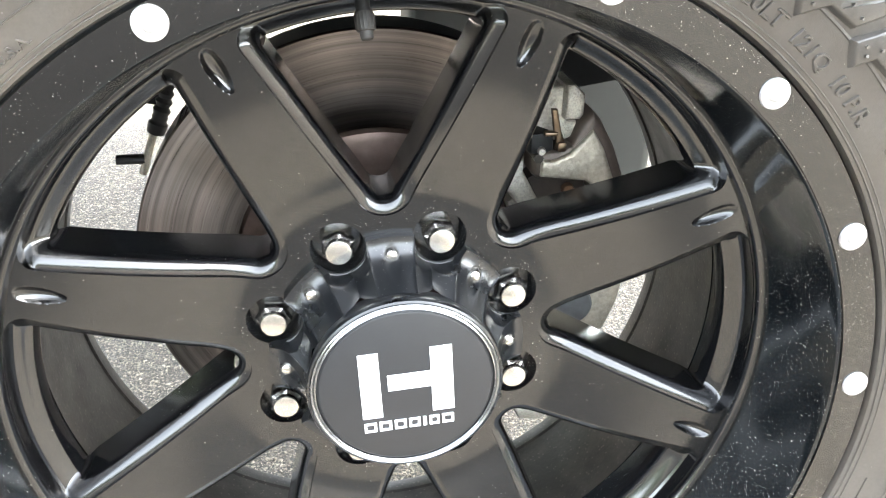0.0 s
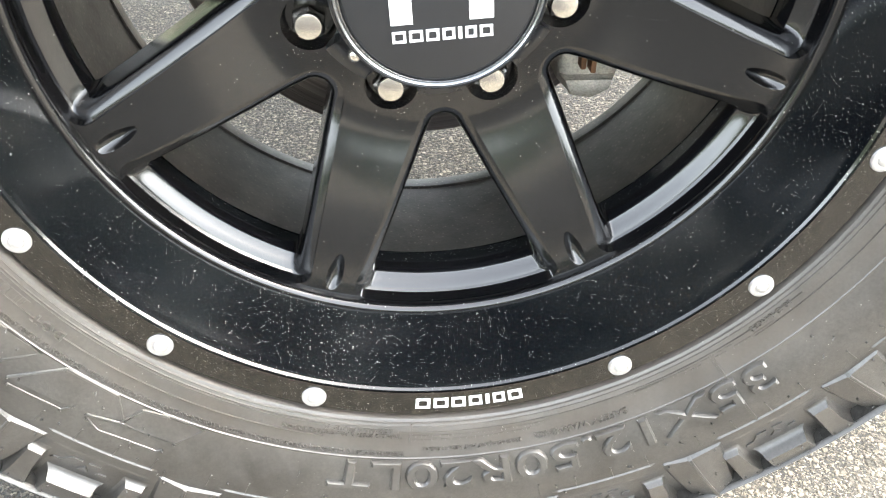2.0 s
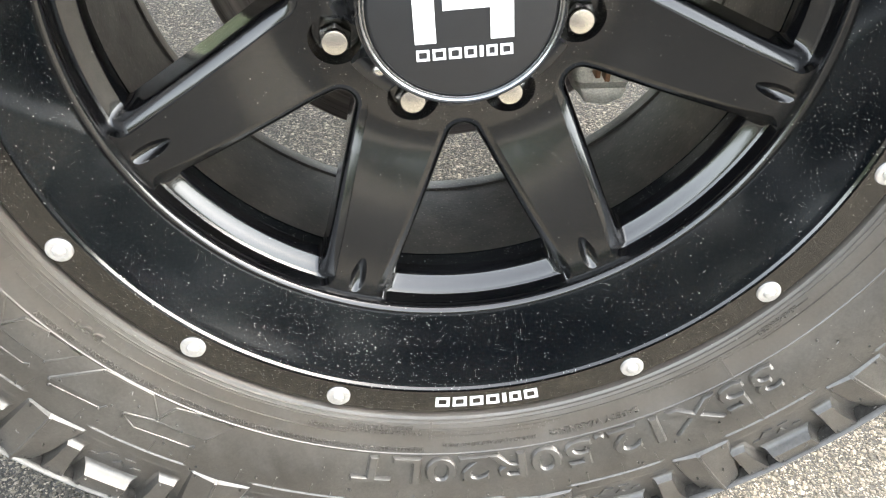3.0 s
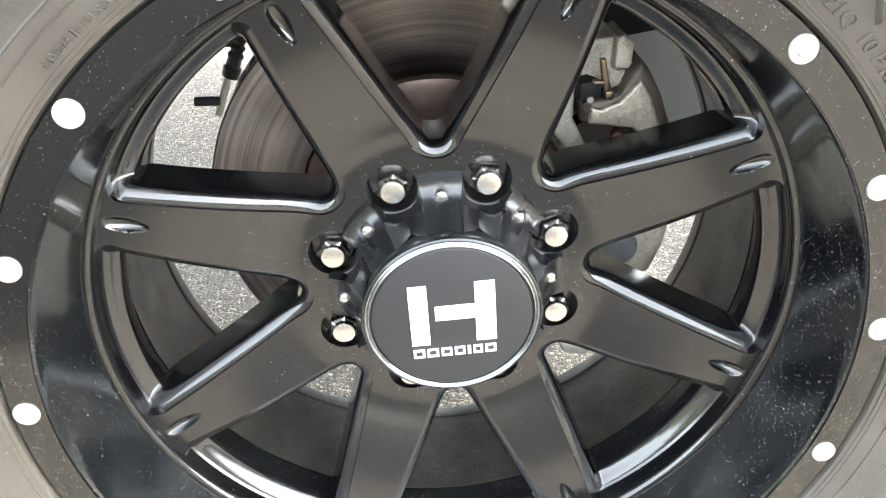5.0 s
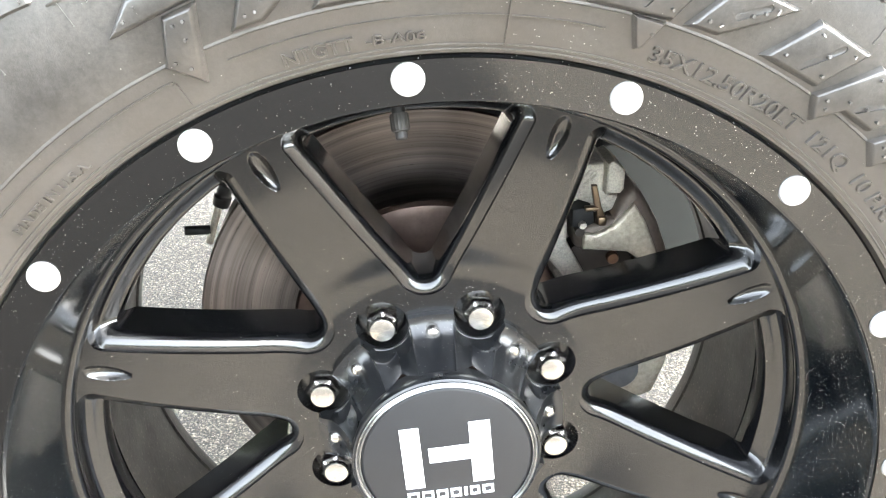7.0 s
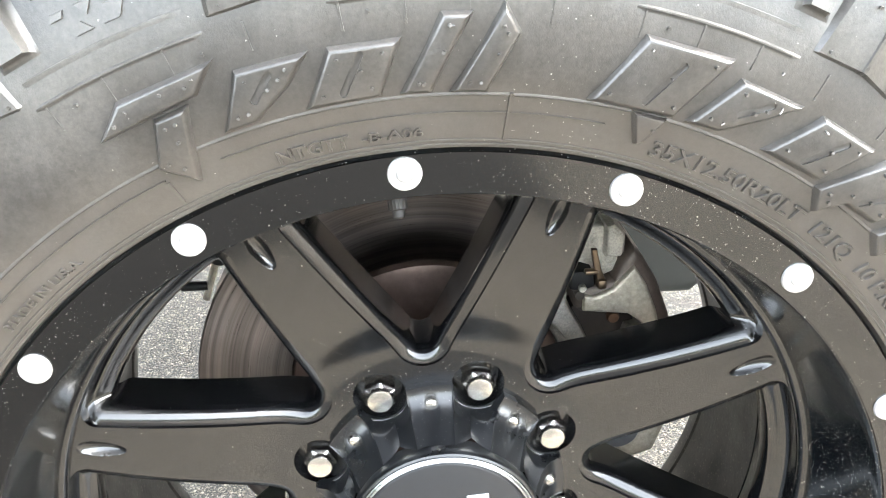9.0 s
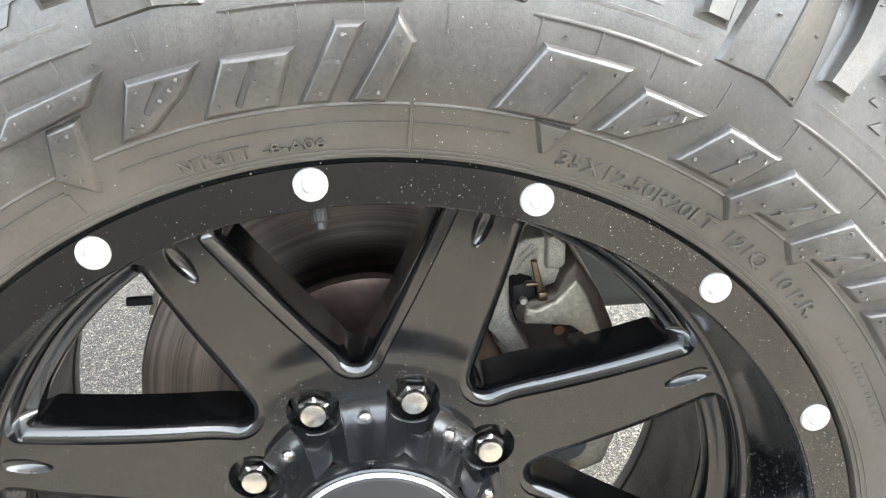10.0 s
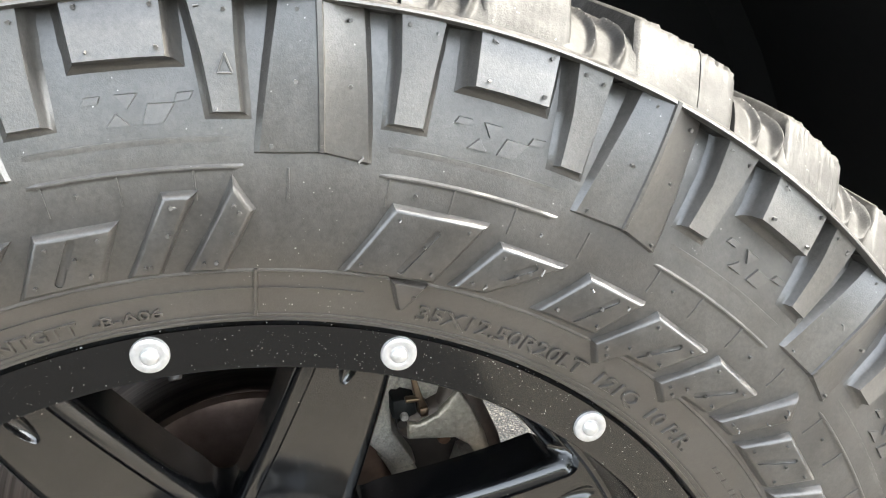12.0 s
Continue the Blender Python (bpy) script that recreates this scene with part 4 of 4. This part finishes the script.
# lettering moulded into the sidewall, tops outwards
def lettering(text, a_mid, r_mid, height, spread=1.0, h=0.0014, parent=tyre, span=0.0):
    cu = bpy.data.curves.new("scratch", 'FONT')
    cu.body, cu.size, cu.extrude, cu.align_x, cu.offset = text, 1.0, 0.5, 'CENTER', -0.004
    cu.resolution_u, cu.bevel_depth, cu.bevel_resolution = 3, 0.028, 0
    ob = new("scratch", cu)
    me = bpy.data.meshes.new_from_object(ob.evaluated_get(bpy.context.evaluated_depsgraph_get()))
    bpy.data.objects.remove(ob)
    bpy.data.curves.remove(cu)
    bm = bmesh.new()
    bm.from_mesh(me)
    bpy.data.meshes.remove(me)
    k = height / 0.70
    if span:                                       # set the line of text to an angle
        xs = [v.co.x for v in bm.verts]
        spread = radians(span) * r_mid / ((max(xs) - min(xs)) * k)
    for v in bm.verts:
        r = r_mid + (v.co.y - 0.35) * k
        a = a_mid + math.degrees(v.co.x * k * spread / r_mid)
        v.co = on_wall(a, r, h if v.co.z > 0.515 else h * 0.5 if v.co.z > 0 else -0.0005)
    return part("lettering", bm, RUBBER, parent)


lettering("35X12.50R20LT", 30.8, 0.2835, 0.0074, span=16.8)
lettering("121Q  10 P.R.", 47.4, 0.2836, 0.0074, span=13.2)
lettering("NTGTT", -7.7, 0.2808, 0.0060, span=6.4)
lettering("-B-A06", -0.7, 0.2806, 0.0044, span=5.4)
lettering("MADE IN U.S.A.", -36.5, 0.2806, 0.0042, 1.25, 0.0012)
lettering("35X12.50R20LT", 169.6, 0.3095, 0.0195, h=0.0030, span=57.0)
lettering("SAFETY WARNING:", 165.4, 0.2908, 0.0042, h=0.0012, span=12.6)
lettering("DOT", -123.0, 0.2850, 0.0055, 1.3)
lettering("LOAD RANGE E", 136.9, 0.2792, 0.0030, h=0.0011, span=6.2)
lettering("SERIOUS INJURY MAY RESULT FROM:", 180.0, 0.2912, 0.0025, h=0.0009, span=13.0)
lettering("TREAD 2 STEEL 2 POLYESTER 2 NYLON", -162.5, 0.2822, 0.0024, h=0.0009, span=16.0)
lettering("SIDEWALL 2 POLYESTER", -164.5, 0.2786, 0.0024, h=0.0009, span=9.5)
lettering("TIRE FAILURE DUE TO UNDERINFLATION/OVERLOADING - FOLLOW OWNERS MANUAL OR TIRE PLACARD IN VEHICLE - EXPLOSION OF TIRE/RIM ASSEMBLY", -144.0, 0.2942, 0.0025, h=0.0009, span=54.0)


# ---------- brake ----------
DISC_Y = 0.225
disc = tagged(new("brake_disc"), "worn brake disc of rust-brown machined iron behind the spokes", "brake disc")
disc.matrix_basis = pose(0, DISC_Y, HUB_Z)
part("rotor", revolve([(0.108, 0.0), (0.1085, -0.0005), (0.179, -0.0005), (0.1805, 0.001), (0.1805, 0.038), (0.108, 0.038)], 160), IRON, disc, "machined friction ring")
part("disc_hat", revolve([(0.108, 0.004), (0.106, -0.006), (0.100, -0.008), (0.02, -0.008)], 96), plain("rusty_hat", (0.16, 0.112, 0.092), 0.42, 0.6, 90, 0.4, 0.2), disc, "dull disc hat")


def arc_plate(a0, a1, r0, r1, y0, y1, bevel=0.004, n=14):
    """A curved bar about the axle between two angles and radii."""
    outer = [at(a0 + (a1 - a0) * i / n, r1, 0) for i in range(n + 1)]
    inner = [at(a1 + (a0 - a1) * i / n, r0, 0) for i in range(n + 1)]
    return solid([(p.x, p.z) for p in outer + inner], y0, y1, bevel)


caliper = tagged(new("brake_caliper"), "bare pale grey cast brake caliper over the disc", "brake caliper")
caliper.matrix_basis = pose(0, 0, HUB_Z)
# Brown body colour stands in for the edge's reflection of the dark barrel.
body = part("caliper_body", solid([(0.104, 0.097), (0.109, 0.102), (0.132, 0.107), (0.137, 0.122), (0.146, 0.131), (0.152, 0.125), (0.165, 0.103), (0.176, 0.075), (0.181, 0.052), (0.160, 0.058), (0.154, 0.071), (0.144, 0.078), (0.110, 0.081), (0.105, 0.085)], 0.176, 0.243, 0.007, 3),
            plain("cast_edge_reflection_brown", (0.085, 0.066, 0.054), 0.5, 0.3, 300, 0.3, 0.3, 0.0006), caliper, "cast caliper edge with the barrel's dark reflection in its colour")
part("caliper_face", merge(
    solid([(0.110, 0.098), (0.118, 0.0965), (0.131, 0.102), (0.138, 0.110), (0.1455, 0.119), (0.155, 0.104), (0.164, 0.082), (0.168, 0.066), (0.158, 0.064), (0.153, 0.0735), (0.143, 0.081), (0.110, 0.085)], 0.1722, 0.18, 0.0028, 3),
    solid([(0.150, 0.056), (0.172, 0.060), (0.182, 0.048), (0.189, 0.028), (0.191, 0.0), (0.187, -0.030), (0.178, -0.056), (0.150, -0.066), (0.140, -0.030), (0.138, 0.020)], 0.186, 0.243, 0.010, 4)), plain("cast_iron_tan", (0.40, 0.355, 0.285), 0.42, 0.5, 240, 0.45, 0.9, 0.0012), caliper, "tan-grey grained cast caliper face")
# Dark disc in front of the face; its colour gives a hole's shade.
part("hole_disc", revolve([(0.0001, 0.1785), (0.015, 0.1785), (0.0165, 0.180), (0.0165, 0.19)], 36), plain("hole_shade_grey", (0.10, 0.10, 0.10), 0.5, 0.3, 160, 0.3, 0.2), body, "round disc in the dark grey of a shaded hole").matrix_basis = Matrix.Translation((0.145, 0.0, -0.026))
bracket = part("caliper_bracket", merge(
    solid([(0.085, 0.120), (0.104, 0.140), (0.112, 0.1455), (0.127, 0.1465), (0.130, 0.122), (0.139, 0.121), (0.135, 0.110), (0.126, 0.106), (0.112, 0.110), (0.101, 0.104), (0.101, 0.084), (0.117, 0.055), (0.103, 0.052), (0.085, 0.075), (0.078, 0.104)], 0.186, 0.24, 0.003, 3),
    solid([(0.125, 0.149), (0.130, 0.151), (0.1385, 0.143), (0.1385, 0.129), (0.136, 0.1255), (0.125, 0.1255)], 0.176, 0.21, 0.003, 3),
    round_rod([(0.0985, 0.1862, 0.116), (0.106, 0.1855, 0.130), (0.117, 0.1862, 0.141)], 0.0016, 8), round_rod([(0.103, 0.1862, 0.115), (0.110, 0.1855, 0.128), (0.120, 0.1862, 0.137)], 0.0014, 8),
    arc_plate(58, 124, 0.108, 0.126, 0.196, 0.232, 0.005)), CAST, caliper, "pale rough cast bracket")
part("lower_bracket", merge(
    solid([(0.097, -0.086), (0.118, -0.080), (0.142, -0.086), (0.147, -0.104), (0.142, -0.121), (0.128, -0.129), (0.112, -0.131), (0.100, -0.118)], 0.180, 0.225, 0.008, 3),
    solid([(0.101, -0.112), (0.140, -0.112), (0.138, -0.122), (0.124, -0.129), (0.108, -0.126)], 0.172, 0.19, 0.005, 2)), CAST, caliper, "pale rusty lower bracket")
part("brake_pad", arc_plate(57, 112, 0.122, 0.168, 0.206, 0.224, 0.002), plain("pad_plate_brown", (0.035, 0.028, 0.024), 0.6, 0.2, 120, 0.4, 0.3), caliper, "dark brown brake pad plate")
part("pad_bolt", revolve([(0.0001, 0.201), (0.004, 0.201), (0.005, 0.203), (0.005, 0.207)], 16), plain("rusty_steel", (0.16, 0.09, 0.055), 0.6, 0.4, 200, 0.4, 0.3), caliper).matrix_basis = Matrix.Translation((0.141, 0, 0.062))
clip = part("pad_clip", merge(solid([(0.1125, 0.136), (0.1165, 0.136), (0.1205, 0.120), (0.1235, 0.113), (0.1235, 0.107), (0.1175, 0.107), (0.1170, 0.116), (0.1150, 0.122)], 0.1675, 0.1715, 0.001), box(0.1176, 0.1238, 0.164, 0.1680, 0.1065, 0.1135, 0.0014), box(0.1085, 0.1180, 0.166, 0.172, 0.1175, 0.1205, 0.001)), BRASS, caliper, "brass-coloured spring clip")
part("lower_clip", merge(box(0.113, 0.117, 0.170, 0.181, -0.104, -0.088, 0.001), box(0.117, 0.128, 0.170, 0.176, -0.094, -0.090, 0.001), box(0.120, 0.124, 0.168, 0.180, -0.106, -0.093, 0.001)), plain("rusty_clip", (0.22, 0.11, 0.06), 0.55, 0.5, 200, 0.4, 0.3), caliper, "rusty lower spring clip")
boot = part("rubber_boot", solid([(0.100, 0.118), (0.108, 0.119), (0.116, 0.116), (0.117, 0.106), (0.108, 0.102), (0.100, 0.104)], 0.170, 0.20, 0.003), plain("boot_rubber", (0.006, 0.0065, 0.007), 0.6, 0.0, 300, 0.3, 0.2, gloss=0.3), caliper, "black rubber boot")
part("boot_bolt", revolve([(0.0001, 0.166), (0.0022, 0.166), (0.0028, 0.1672), (0.0028, 0.172)], 14), CAST, boot, "small pale bolt").matrix_basis = Matrix.Translation((0.1075, 0, 0.1065))
part("guide_pin", round_rod([(0.106, 0.168, 0.101), (0.106, 0.185, 0.101)], 0.0034, 12), plain("guide_pin_steel", (0.05, 0.043, 0.038), 0.45, 0.6, 200, 0.3, 0.2), caliper)

part("dust_shield", arc_plate(28, 108, 0.100, 0.188, 0.2445, 0.248, 0.001, 24), BLACKP, caliper, "black sheet-metal dust shield")

# rod with a rubber bellows and a peg beside the disc
link = tagged(new("tie_rod"), "grey tie rod with black rubber bellows behind the disc", "tie rod")
link.matrix_basis = pose(-0.178, 0.28, HUB_Z + 0.069)
along = Vector((0.026, 0.0, 0.072)).normalized()
part("rod", round_rod([Vector((0.001, 0, -0.012)) + along * d for d in (0.0, 0.03, 0.06, 0.10)], 0.0032, 14), CAST, link, "pale grey rod")
part("peg", round_rod([(-0.017, 0, 0.0), (-0.016, 0, 0.0), (0.004, 0, 0.0)], 0.0040, 12), BLACKP, link, "short black peg")
loops = []
for d, rad in ((0.0, 0.008), (0.001, 0.0115), (0.009, 0.0125), (0.010, 0.0105), (0.012, 0.009), (0.014, 0.0105), (0.016, 0.009), (0.020, 0.0115), (0.023, 0.008), (0.027, 0.0110), (0.030, 0.0075), (0.034, 0.0105), (0.037, 0.007), (0.041, 0.0095), (0.044, 0.006)):
    c = Vector((0.014, 0.0, 0.020)) + along * d
    side = Vector((0, 1, 0)).cross(along)
    rad *= 0.6
    loops.append([c + side * (rad * math.cos(k * math.tau / 20)) + Vector((0, rad * math.sin(k * math.tau / 20), 0)) for k in range(20)])
part("bellows", loft(loops), BLACKP, link, "ribbed black rubber bellows", 50)

# ---------- truck body above the wheel ----------
fender = tagged(new("truck_fender"), "black truck fender with dark wheel arch liner above the tyre", "fender")
fender.matrix_basis = pose(0, 0, HUB_Z)
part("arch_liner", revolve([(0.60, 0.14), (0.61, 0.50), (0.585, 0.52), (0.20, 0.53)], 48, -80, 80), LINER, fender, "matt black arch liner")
part("fender_skin", revolve([(0.60, 0.18), (0.595, 0.14), (0.605, 0.12), (0.66, 0.11), (1.12, 0.12)], 64, -80, 80), BODY, fender, "glossy black fender skin")
# Unseen; its height and length are set to shade the ground behind the wheel.
part("body_shade_block", box(-2.2, 2.4, 0.14, 2.00, 1.10, 1.60, 0.04), BODY, fender, "unseen glossy black block for the upper body, shading the ground")
# Added unseen so the spoke flanks mirror black, not bright horizon.
part("far_sky_block", box(-2.6, 0.1, 1.88, 1.98, 0.22, 1.11, 0.03), LINER, fender, "unseen black block added on the far side to hide low sky")
# Added unseen to cut off sky mirrored by the lower spoke walls.
part("side_sky_block", box(-2.2, -0.66, 0.16, 0.53, 0.55, 1.11, 0.03), BODY, fender, "unseen glossy black block added to hide sky beside the wheel")
part("splash_panel", solid([(0.10, 0.30), (0.47, 0.30), (0.455, 0.02), (0.478, -0.12), (0.470, -0.225), (0.440, -0.252), (0.10, -0.252)], 0.80, 0.90, 0.02, 3), plain("underbody_grey", (0.011, 0.0130, 0.0120), 0.6, 0.0, 30, 0.35, 0.1), fender, "dull grey underbody panel")
